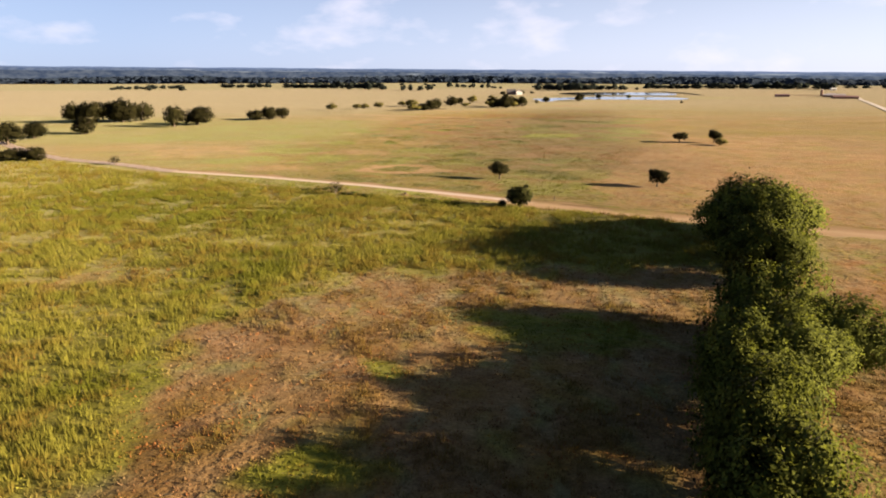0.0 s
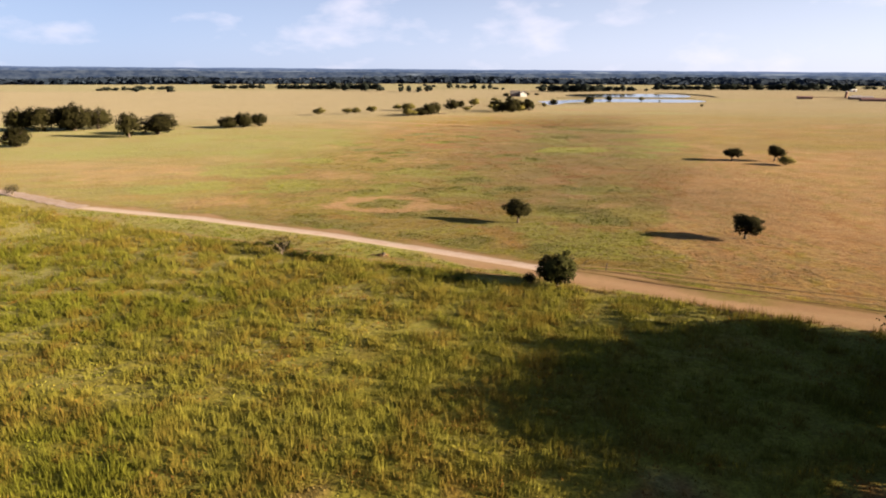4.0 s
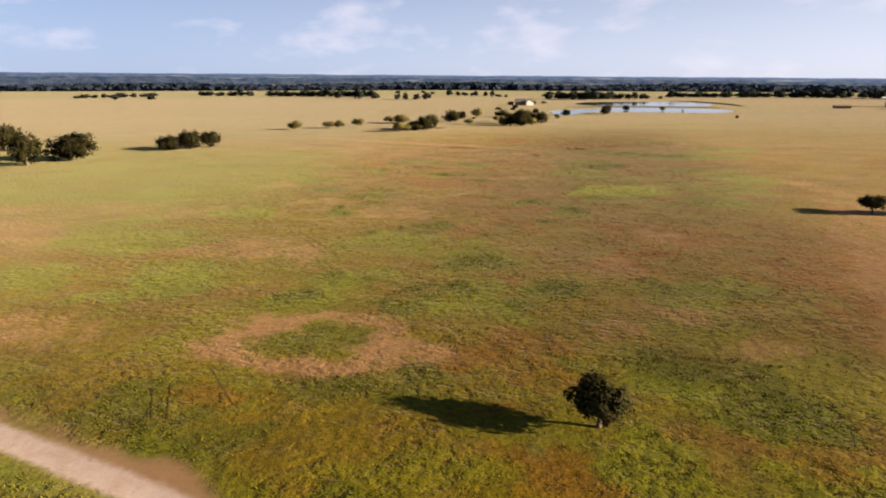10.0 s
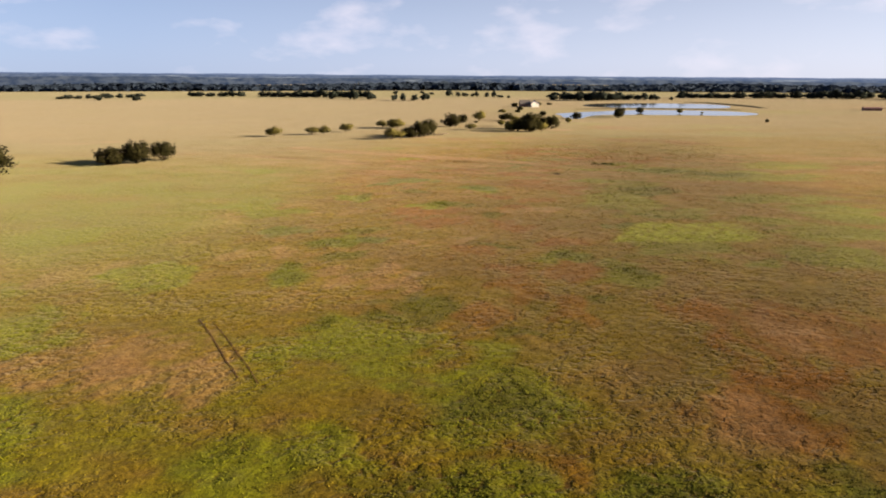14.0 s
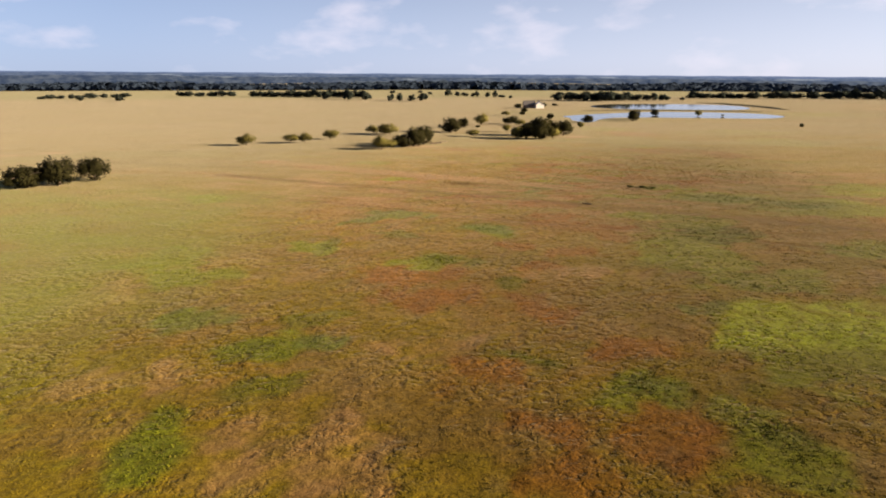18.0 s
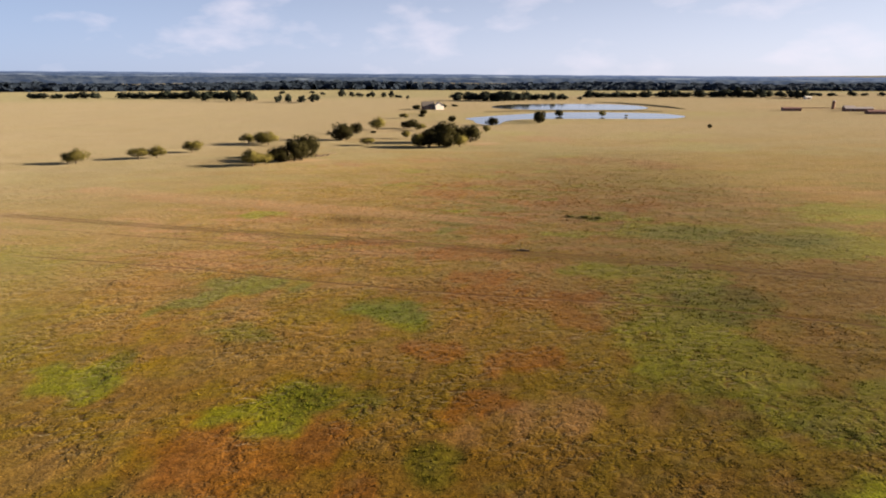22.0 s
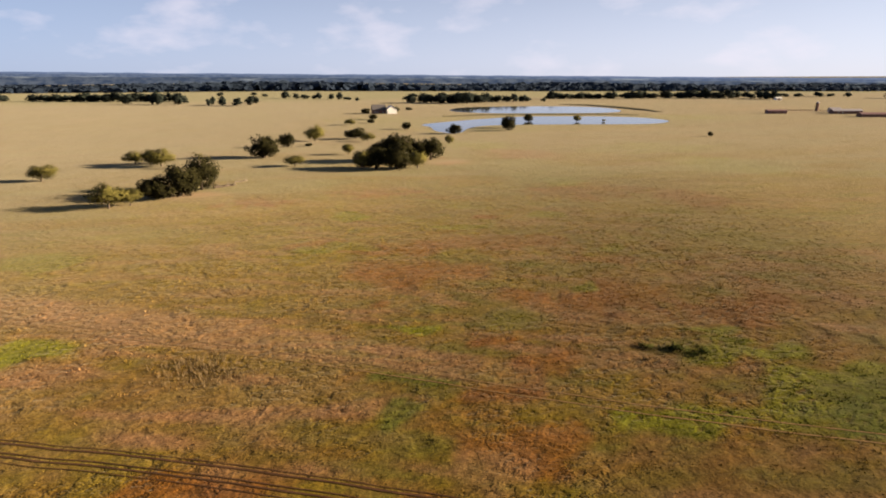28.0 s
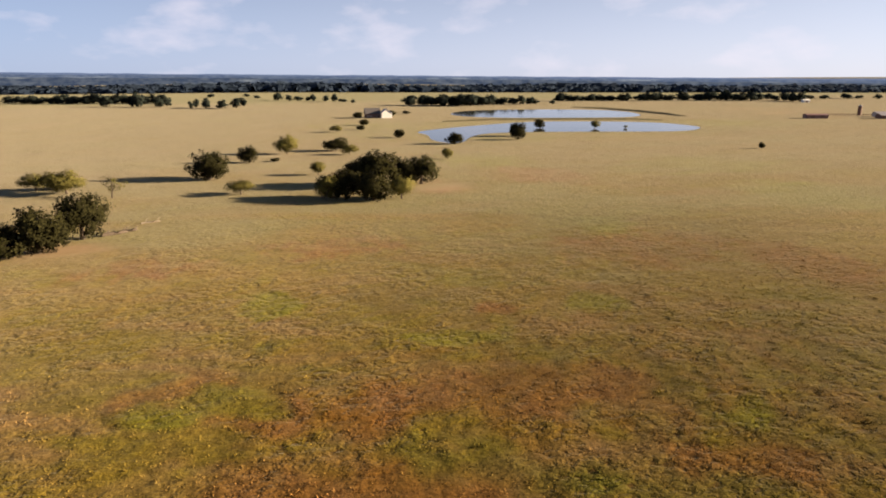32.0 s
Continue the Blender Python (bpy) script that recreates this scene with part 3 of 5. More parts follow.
    green = np.maximum(green, 0.6 * np.exp(-(((x - 85) / 14) ** 2 + ((y - 100) / 8) ** 2)))
    # a drier, pinkish field begins along a clear line in the east
    bound = np.interp(y, [163, 175, 185, 200, 234, 282, 330], [44, 42, 47, 53, 71, 95, 118])
    pink = ramp(x - bound + 1.5 * np.sin(y * 0.21) + 0.8 * np.sin(y * 0.7), -2.0, 3.0) * ramp(y, 345, 300) * ramp(side, 3, 8) * ramp(x, 260, 180)
    rust = np.maximum(rust, 0.42 * pink)
    dry = np.maximum(dry, 0.75 * pink)
    green = green * (1 - 0.75 * pink)
    vivid = ramp(x - 0.65 * (y - 326), 38.5, 40.5) * ramp(x, 80, 68) * ramp(y, 323, 327) * ramp(y, 346, 340) * (0.75 + 0.25 * np.sin(x * 1.1 + 2 * np.sin(y * 0.8)))
    # bare ground under the groves, greener grass round the ponds
    earth = np.maximum(earth, 0.8 * np.exp(-(((x + 9) / 15) ** 2 + ((y - 584) / 7) ** 2)))
    earth = np.maximum(earth, 1.0 * np.exp(-(((x - 86) / 12) ** 2 + ((y - 643) / 10) ** 2)))
    earth = np.maximum(earth, 0.7 * spots(xw, yw, [(-216, 545, 10, 9), (-195, 560, 12, 6), (-236, 520, 8, 4)]))
    shore = np.exp(-(((x - 215) / 170) ** 2 + ((y - 880) / 105) ** 2))
    green = np.maximum(green, 0.8 * shore * ramp(shore, 0.25, 0.55))
    green = np.maximum(green, 0.5 * ramp(y, 1420, 1560))
    earth = np.maximum(np.maximum(earth, rut * 0.4), np.maximum(path * 0.35, trail * 0.2))
    tall = tall * (1 - np.clip(rust * 0.7 + dry * 0.2, 0, 1))
    line = np.full(np.shape(x), 9.0)
    for pl in PALE_LINES:
        line = np.minimum(line, line_distance(x, y, pl))
    line = np.clip(1.2 - line / 0.6, 0, 1)
    # bare pinkish strip with an old wheel track in it
    strip = ramp(line_distance(x, y - 4.5, TRACK_C), 8.5 - 4.5 * ramp(x, -10, 40), 3.0) * ramp(x, 58, 30)
    dry = np.maximum(dry, 0.5 * strip)
    thatch = np.maximum(tuft_cover(x, y) * (1 - r) * (1 - np.clip(road + earth, 0, 1)), 0.3 * tall * ramp(x, -190, -120)) * (1 - 0.5 * dry)
    return dict(green=green, deep=deep, rust=rust, dry=dry, tall=tall, mixture=mixture, road=road, earth=earth, thatch=thatch, olive=olive, rusty=rusty, line=line, strip=strip, vivid=vivid, shore=shore * ramp(shore, 0.2, 0.5), ring=r, mint=spots(xw, yw, MINT))


def drift(x, y, seed, waves):
    """Soft random field between 0 and 1, with drifts of the given widths in metres."""
    rng = np.random.default_rng(seed)
    u = np.zeros(np.shape(x))
    for wave in waves:
        for k in range(3):
            way, ph = rng.uniform(0, math.pi), rng.uniform(0, 6.28, 3)
            ca, sa = math.cos(way) * 6.28 / wave, math.sin(way) * 6.28 / wave
            u = u + np.sin(x * ca + y * sa + ph[0] + 1.6 * np.sin(x * 1.9 / wave + ph[1]) + 1.6 * np.sin(y * 2.1 / wave + ph[2]))
    return 0.5 + 0.5 * np.tanh(u / (1.15 * math.sqrt(len(waves) * 3)))


def growth_colour(x, y, c):
    """The colour of what grows at x, y: the same for the sheet and for the tufts on it."""
    def over(base, w, colour):
        return base * (1 - w[:, None]) + np.array(colour)[None] * w[:, None]

    def ragged(w, seed, gain, rough=0.75):
        u = drift(x, y, seed, (16, 8, 4))
        return gain * ramp(w + (u - 0.5) * rough * ramp(w, 0.0, 0.25), 0.12, 0.85)
    t = np.array(STRAW)[None] * np.ones((len(x), 1))
    t = over(t, c["mixture"] * (0.75 + 0.25 * drift(x, y, 21, (60, 25))), GOLD)
    t = over(t, c["mixture"] * 0.9 * ramp(drift(x, y, 22, (45, 22, 11, 5)) + 0.22 * c["olive"], 0.42, 0.85), OLIVE)
    t = over(t, 0.44 * c["rusty"] * ramp(drift(x, y, 23, (40, 20, 9)), 0.3, 0.9), RUST)
    t = over(t, 0.22 * c["mixture"] * ramp(drift(x, y, 24, (30, 12, 6)), 0.6, 1.0), DRY)
    fresh = c["mixture"] * ramp(y, 322, 228) * ramp(x, 85, 50) * (0.15 + 0.85 * ramp(drift(x * 0.6, y, 36, (40, 18, 9)), 0.2, 0.8))
    fresh = fresh * (1 - 0.6 * ramp(x, 0, 42) * ramp(y, 226, 250))
    t = over(t, 0.75 * fresh, (0.146, 0.151, 0.018))
    t = over(t, ragged(c["tall"], 25, 0.95, 0.4), TALL)
    t = over(t, 0.4 * c["tall"] * ramp(drift(x, y, 26, (18, 7)), 0.5, 0.95), GREEN)
    t = over(t, 0.35 * c["tall"] * ramp(drift(x, y, 27, (14, 6)), 0.55, 0.95), GOLD)
    t = over(t, ragged(c["rust"], 28, 0.70, 0.9) * (1 - 0.35 * ramp(y, 340, 240) * ramp(y, 130, 160) * ramp(x, 40, 20)), RUST)
    t = over(t, 0.35 * ragged(c["rust"], 38, 1.0, 0.9) * ramp(y, 400, 440) * drift(x, y, 39, (14, 6)), (0.215, 0.100, 0.072))
    t = over(t, ragged(c["dry"], 29, 0.62, 0.95), DRY)
    t = over(t, ragged(c["green"], 30, 0.85) * (1 - 0.35 * ramp(y, 470, 500) * ramp(y, 620, 560)), GREEN)
    t = over(t, ragged(c["deep"], 31, 0.68), DEEP)
    t = over(t, ragged(c["mint"], 44, 0.75), (0.085, 0.120, 0.026))
    # long wisps across the sward, lighter and darker
    wisp = drift(x * 0.35 + y * 0.12, y, 41, (34, 16, 8))
    t = t * (0.86 + 0.28 * wisp)[:, None]
    t = over(t, ragged(c["earth"], 32, 0.85, 0.25), EARTH)
    t = over(t, c["strip"] * (0.6 + 0.35 * drift(x, y, 37, (9, 4))), (0.275, 0.150, 0.098))
    t = over(t, 0.75 * c["ring"], (0.285, 0.168, 0.098))
    t = over(t, 0.6 * c["line"], (0.25, 0.19, 0.075))
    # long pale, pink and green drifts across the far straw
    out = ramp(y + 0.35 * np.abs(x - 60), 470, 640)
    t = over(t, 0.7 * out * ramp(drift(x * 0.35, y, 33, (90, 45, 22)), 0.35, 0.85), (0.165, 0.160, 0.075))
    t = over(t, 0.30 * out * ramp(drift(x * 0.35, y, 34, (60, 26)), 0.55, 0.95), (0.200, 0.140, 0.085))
    t = over(t, 0.65 * c["shore"] * (0.55 + 0.45 * drift(x, y, 35, (40, 18))), (0.125, 0.140, 0.035))
    mid = np.interp(y, [150, 300, 360, 450, 560], [4, 8, 24, 46, 72])
    # grazed short: straw and pinkish dust between the rusty patches
    worn = ramp(y, 392, 438) * (1 - out) * (1 - 0.9 * np.clip(1.4 * (c["rust"] + c["mint"] + c["green"]), 0, 1))
    t = over(t, 0.28 * worn, (0.200, 0.148, 0.064))
    along, across = 0.27 * (0.9 * x - 0.45 * y), 0.45 * x + 0.9 * y
    t = over(t, 0.6 * worn * ramp(drift(along, across, 45, (24, 11, 5)), 0.5, 0.85), (0.272, 0.148, 0.095))
    t = over(t, 0.6 * worn * ramp(x - mid, -45, -5) * ramp(drift(along, across, 46, (19, 9, 4)), 0.55, 0.9), (0.098, 0.112, 0.022))
    # the flown strip darkens eastwards: tuft shade seen towards the sun, painted in
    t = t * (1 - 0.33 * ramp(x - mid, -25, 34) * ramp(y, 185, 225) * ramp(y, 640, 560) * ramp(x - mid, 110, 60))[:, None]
    # the western swales hold more moisture
    moist = ramp(x, -22, -72) * ramp(y, 275, 330) * ramp(y + 0.25 * x, 470, 395) * (0.55 + 0.45 * drift(x * 0.5, y, 43, (50, 24, 11)))
    t = over(t, 0.88 * moist, (0.128, 0.160, 0.022))
    t = over(t, 0.34 * ramp(y, 450, 500) * ramp(y, 780, 620) * (0.4 + 0.6 * drift(x * 0.5, y, 47, (50, 22, 10))) * (1 - 0.6 * np.clip(c["rust"] + c["earth"], 0, 1)), (0.158, 0.140, 0.028))
    # far ground paled to beige, the haze of distance painted in
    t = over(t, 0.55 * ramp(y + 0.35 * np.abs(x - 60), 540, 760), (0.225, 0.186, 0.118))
    t = over(t, 0.9 * c["vivid"], (0.178, 0.215, 0.017))
    beyond = (ramp(road_side(x, y), 0, 8) * (1 - 0.8 * out))[:, None]
    t = t * (1 - beyond * np.array([[0.06, 0.06, 0.10]]))
    t = t * (1 - 0.06 * tuft_cover(x, y) * ramp(y, 440, 350) - 0.03 * tuft_cover(x, y))[:, None]
    grey = t.mean(1, keepdims=True)
    t = np.clip(grey + (1 + 0.15 * beyond) * (t - grey), 0.006, 1)
    # lightened westwards, painting in the sunlit tuft sides seen there
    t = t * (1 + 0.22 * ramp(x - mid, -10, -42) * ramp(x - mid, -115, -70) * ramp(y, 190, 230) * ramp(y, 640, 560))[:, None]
    # green hayfields far out, woodland floor beyond them
    t = over(t, 0.8 * ramp(y, 1300, 1500), (0.150, 0.158, 0.070))
    return over(t, ramp(y, 1990, 2060), (0.03, 0.036, 0.034))


def stalk_colour(g):
    """Ripe stalks and seed heads over a sward of colour g: paler and yellower."""
    return 0.55 * g * np.array([1.75, 1.75, 2.2]) + 0.45 * np.array(STRAW)


def set_colours(me, name, data):
    a = me.attributes.new(name, "FLOAT_COLOR", "POINT")
    a.data.foreach_set("color", np.ascontiguousarray(data, dtype=np.float32).ravel())


def axis(lo, hi, step, far_lo, far_hi, grow=1.09):
    inner = list(np.arange(lo, hi + 0.01, step))
    s, v = step, inner[-1]
    while v < far_hi:
        s *= grow
        v += s
        inner.append(v)
    s, v = step, inner[0]
    while v > far_lo:
        s *= grow
        v -= s
        inner.insert(0, v)
    return np.array(inner)


def lumps(x, y, size, seed):
    """Smooth random field from 0 to 1 with lumps of the given size in metres."""
    x, y = np.asarray(x), np.asarray(y)
    ca, sa = math.cos(0.6 + 1.3 * seed) / size, math.sin(0.6 + 1.3 * seed) / size
    u = x * ca - y * sa + 0.35 * np.sin(y * 1.7 / size + x * 0.6 / size) + 31.7 * seed
    v = x * sa + y * ca + 0.35 * np.sin(x * 1.4 / size - y * 0.5 / size) + 17.3 * seed
    i, j = np.floor(u).astype(np.int64), np.floor(v).astype(np.int64)
    f, g = u - i, v - j
    f, g = f * f * (3 - 2 * f), g * g * (3 - 2 * g)
    table = np.random.default_rng(seed).uniform(0, 1, 65536)

    def at(a, b):
        return table[((a * 73856093) ^ (b * 19349663)) & 65535]
    return (at(i, j) * (1 - f) + at(i + 1, j) * f) * (1 - g) + (at(i, j + 1) * (1 - f) + at(i + 1, j + 1) * f) * g


def hummocks(x, y):
    """Lumpy sod along the flown strip, flat on the road and the worn lines."""
    mid = np.interp(y, [0, 150, 300, 360, 450, 560], [0, 4, 8, 24, 46, 72])
    strip = ramp(np.abs(x - mid), 110, 60) * ramp(y, 640, 560) * ramp(y, 10, 30)
    flat = line_distance(x, y, ROAD_LINE) - 3.0
    for line, wide in ((TRACK, 1.5), (TRACK_B, 1.2), (COWPATH, 0.2), (COWPATH_B, 0.2), (EDGE, 0.4), (TRACK_C, 1.2)):
        flat = np.minimum(flat, line_distance(x, y, line) - wide)
    h = 0.60 * lumps(x * 0.8, y * 1.1, 1.5, 3) ** 1.5 + 0.30 * lumps(x, y, 0.9, 4) + 0.5 * lumps(x, y, 4.5, 5)
    far = ramp(y, 380, 460)
    h = h + far * (0.7 * lumps(x * 0.75, y, 1.7, 6) ** 2 - 0.35)
    return SOD * (h - 0.42) * (0.45 + 1.1 * lumps(x, y, 11.0, 9)) * strip * ramp(flat, 0.0, 1.6)


def surface(x, y):
    """Height of the ground sheet: the land, the worn road, gentle hummocks."""
    z = land(x, y) - 0.18 * np.clip(1.2 - line_distance(x, y, ROAD_LINE) / 2.6, 0, 1) * ramp(x, -112, -98)
    return z + hummocks(x, y)


def build_ground():
    xs, ys = axis(-64, 108, 0.66, -4700, 4700, 1.095), axis(26, 575, 0.80, -2600, 4700, 1.06)
    X, Y = np.meshgrid(xs, ys)
    Z = surface(X, Y)
    nx, ny = len(xs), len(ys)
    me = bpy.data.meshes.new("ground")
    me.vertices.add(nx * ny)
    me.vertices.foreach_set("co", np.stack([X, Y, Z], -1).astype(np.float32).ravel())
    i, j = np.meshgrid(np.arange(nx - 1), np.arange(ny - 1))
    a = (j * nx + i).ravel()
    q = np.stack([a, a + 1, a + 1 + nx, a + nx], -1).astype(np.int32).ravel()
    me.loops.add(len(q))
    me.loops.foreach_set("vertex_index", q)
    me.polygons.add(len(a))
    me.polygons.foreach_set("loop_start", np.arange(0, len(q), 4, dtype=np.int32))
    me.polygons.foreach_set("loop_total", np.full(len(a), 4, dtype=np.int32))
    me.polygons.foreach_set("use_smooth", np.ones(len(a), dtype=bool))
    me.update(calc_edges=True)
    c = cover(X.ravel(), Y.ravel())
    one = np.ones((nx * ny, 1))
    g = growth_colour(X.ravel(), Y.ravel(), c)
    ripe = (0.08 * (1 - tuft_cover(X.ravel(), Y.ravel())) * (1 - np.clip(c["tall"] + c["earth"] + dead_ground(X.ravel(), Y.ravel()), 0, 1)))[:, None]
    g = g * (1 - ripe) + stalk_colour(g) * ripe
    # the shade of the tall stems on the ground, painted in as browner growth
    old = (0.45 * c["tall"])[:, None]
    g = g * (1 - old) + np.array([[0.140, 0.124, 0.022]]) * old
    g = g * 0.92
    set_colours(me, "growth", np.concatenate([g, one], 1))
    set_colours(me, "wear", np.stack([c["road"], c["thatch"], np.clip(c["road"] + c["earth"], 0, 1), c["road"] * 0 + 1], -1))
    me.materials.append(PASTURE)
    tagged(new("ground", me), "dry straw and green pasture crossed by a pale dirt road", "ground", kind="structure")


build_ground()


# ---- wheel ruts and cattle paths ----
def smooth_line(points, rounds=3):
    pts = [Vector(p) for p in points]
    for _ in range(rounds):
        nxt = [pts[0]]
        for a, b in zip(pts, pts[1:]):
            nxt += [a * 0.75 + b * 0.25, a * 0.25 + b * 0.75]
        pts = nxt + [pts[-1]]
    return pts


def ribbon(name, line, offset, width, lift, mat, seed):
    """A strip of worn ground along a line, with a ragged edge."""
    base = smooth_line(line)
    pts = []
    for a, b in zip(base, base[1:]):
        n = max(1, int((b - a).length / 1.2))
        pts += [a.lerp(b, k / n) for k in range(n)]
    vs, fs = [], []
    for k, p in enumerate(pts):
        d = (pts[min(k + 1, len(pts) - 1)] - pts[max(k - 1, 0)]).normalized()
        nrm = Vector((-d.y, d.x))
        wob = 0.25 * noise.noise((p.x * 0.15, p.y * 0.15, 7.0))
        for s in (-1, 1):
            w = width * (0.5 + 0.3 * noise.noise((p.x * 0.5, p.y * 0.5, seed + 9.0 * s)))
            q = p + nrm * (offset + wob + s * max(w, 0.04))
            vs.append((q.x, q.y, float(surface(np.array(q.x), np.array(q.y))) + lift))
    for k in range(len(pts) - 1):
        fs.append((2 * k, 2 * k + 2, 2 * k + 3, 2 * k + 1))
    return mesh_of(name, vs, fs, mat)


def wheel_track(line, label, seed, spans):
    thing = tagged(new("track"), label, "track", kind="structure")
    for k, (off, w) in enumerate(spans):
        part("rut", ribbon("rut", line, off, w, 0.06, RUT, seed + k + 1), thing, "dark bare wheel rut")


wheel_track(TRACK, "twin dark wheel ruts across the pasture", 1, ((-1.9, 0.10), (-1.1, 0.22), (-0.55, 0.13), (0.85, 0.25), (1.35, 0.11)))


def faint_lines(label, lines, mat, seed):
    thing = tagged(new("track"), label, "track", kind="structure")
    for k, (line, width) in enumerate(lines):
        part("wheel_line", ribbon("wheel_line", line, 0.0, width, 0.05, mat, seed + k), thing)


faint_lines("dark ruts fanning out east of the dirt road", tuple((line, 0.2) for line in (
    [(29.4, 161.8), (33.7, 159.4), (38.6, 156.8), (42.9, 154.2), (82.9, 137.2)],
    [(27.3, 159.4), (31.2, 157.8), (36.6, 154.3), (41.4, 152.1), (81.4, 135.1)],
    [(31.0, 155.0), (35.9, 152.3), (39.8, 149.7), (79.8, 132.7)],
    [(23.0, 149.8), (26.2, 148.1), (30.2, 146.5), (35.4, 144.5)])), RUT, 60)
faint_lines("pale grassy wheel lines beside the dirt road", tuple((line, 0.42) for line in PALE_LINES), PALE_DUST, 70)
faint_lines("old twin wheel marks pressed into the pasture", (
    ([(-35.4, 281.8), (-29.0, 272.2), (-23.1, 262.6)], 0.14), ([(-32.0, 279.5), (-25.8, 270.5), (-20.2, 261.4)], 0.12),
    ([(-33.3, 205.9), (-30.0, 198.6)], 0.10), ([(-31.4, 206.6), (-28.2, 198.3)], 0.10), ([(-28.2, 210.9), (-21.9, 201.5)], 0.08)), RUT, 80)
faint_lines("old twin wheel ruts in a bare pinkish strip", (
    ([(p[0] + 0.4, p[1] + 0.8) for p in TRACK_C], 0.18), ([(p[0] - 0.4, p[1] - 0.8) for p in TRACK_C], 0.2)), PALE_DUST, 90)
wheel_track(COWPATH, "narrow dark cattle path across the pasture", 9, ((0.0, 0.28),))
wheel_track(COWPATH_B, "narrow cattle path joining the wheel ruts", 13, ((0.0, 0.2),))


LIME_ROAD = plain_material("pale_gravel", (0.50, 0.46, 0.42), (0.40, 0.36, 0.31), 0.2, 0.95, 0.2)
ROAD_DUST = plain_material("road_dust", (0.42, 0.34, 0.30), (0.34, 0.255, 0.20), 0.3, 0.95, 0.2)
west_road = tagged(new("road"), "pale dirt road running on past the western groves", "road", kind="structure")
part("carriageway", ribbon("carriageway", ROAD_LINE[:6] + [(-98, 216.6)], 0.0, 4.8, 0.10, ROAD_DUST, 3), west_road)
far_road = tagged(new("road"), "pale gravel farm road across the eastern fields", "road", kind="structure")
part("carriageway", ribbon("carriageway", [(590, 890), (558, 834), (470, 682), (381, 528), (330, 440)], 0.0, 5.5, 0.3, LIME_ROAD, 5), far_road)


# ---- ponds ----
def outline(points, rounds=3):
    """A closed line with its corners cut smooth."""
    pts = [Vector((x, y)) for x, y in points]
    for _ in range(rounds):
        nxt = []
        for a, b in zip(pts, pts[1:] + pts[:1]):
            nxt += [a * 0.75 + b * 0.25, a * 0.25 + b * 0.75]
        pts = nxt
    return pts


def pond(points, label):
    rim = outline(points)
    rng = random.Random(len(points))
    wider = []
    for k, p in enumerate(rim):
        t = (rim[(k + 1) % len(rim)] - rim[k - 1]).normalized()
        out = Vector((t.y, -t.x))
        wider.append((p, out))
    area = sum(a.x * b.y - b.x * a.y for a, b in zip(rim, rim[1:] + rim[:1]))
    sign = 1 if area > 0 else -1
    z = LAND_Z[6]
    mud_v, mud_f = [], []
    for p, out in wider:
        w = rng.uniform(0.8, 3.0)
        o = p + out * sign * w
        i = p - out * sign * 1.5
        mud_v += [(o.x, o.y, z + 0.02), (p.x, p.y, z + 0.10), (i.x, i.y, z - 0.4)]
    n = len(rim)
    for k in range(n):
        a, b = 3 * k, 3 * ((k + 1) % n)
        mud_f += [(a, b, b + 1, a + 1), (a + 1, b + 1, b + 2, a + 2)]
    thing = tagged(new("pond"), label, "pond", "farm ponds", "structure")
    part("shore", mesh_of("shore", mud_v, mud_f, MUD, True), thing, "damp brown mud rim")
    part("water", mesh_of("water", [(p.x, p.y, z + 0.08) for p in rim], [tuple(range(n))], WATER), thing, "calm water mirroring the pale sky")


pond([(120, 874), (156, 902), (213, 933), (247, 943), (331, 911), (342, 860), (326, 836), (300, 823), (244, 840), (185, 853), (155, 842), (132, 784), (120, 812), (127, 850)], "shallow farm pond reflecting the pale sky")
pond([(187, 1060), (235, 1134), (368, 1102), (392, 1045), (359, 961), (284, 976), (209, 1000)], "second farm pond behind a low grass dam")


def dam(line, height, width):
    vs, fs = [], []
    z = LAND_Z[6]
    for k, (x, y) in enumerate(line):
        d = Vector(line[min(k + 1, len(line) - 1)]) - Vector(line[max(k - 1, 0)])
        nrm = Vector((-d.y, d.x)).normalized()
        h = height * (0.4 if k in (0, len(line) - 1) else 1)
        for off, hh in ((-width, -0.1), (-width * 0.25, h), (width * 0.25, h), (width, -0.1)):
            vs.append((x + nrm.x * off, y + nrm.y * off, z + hh))
    for k in range(len(line) - 1):
        for s in range(3):
            a = 4 * k + s
            fs.append((a, a + 1, a + 5, a + 4))
    return mesh_of("dam", vs, fs, BANK, True)


tagged(new("dam", dam([(372, 1150), (392, 1110), (402, 1050), (403, 1000), (400, 965)], 1.4, 6)), "low grassed earth dam along the far pond", "earth dam", kind="structure")
tagged(new("dam", dam([(165, 965), (209, 972), (262, 962), (330, 940), (352, 925)], 1.2, 6)), "low grassed earth bank between the ponds", "earth dam", kind="structure")


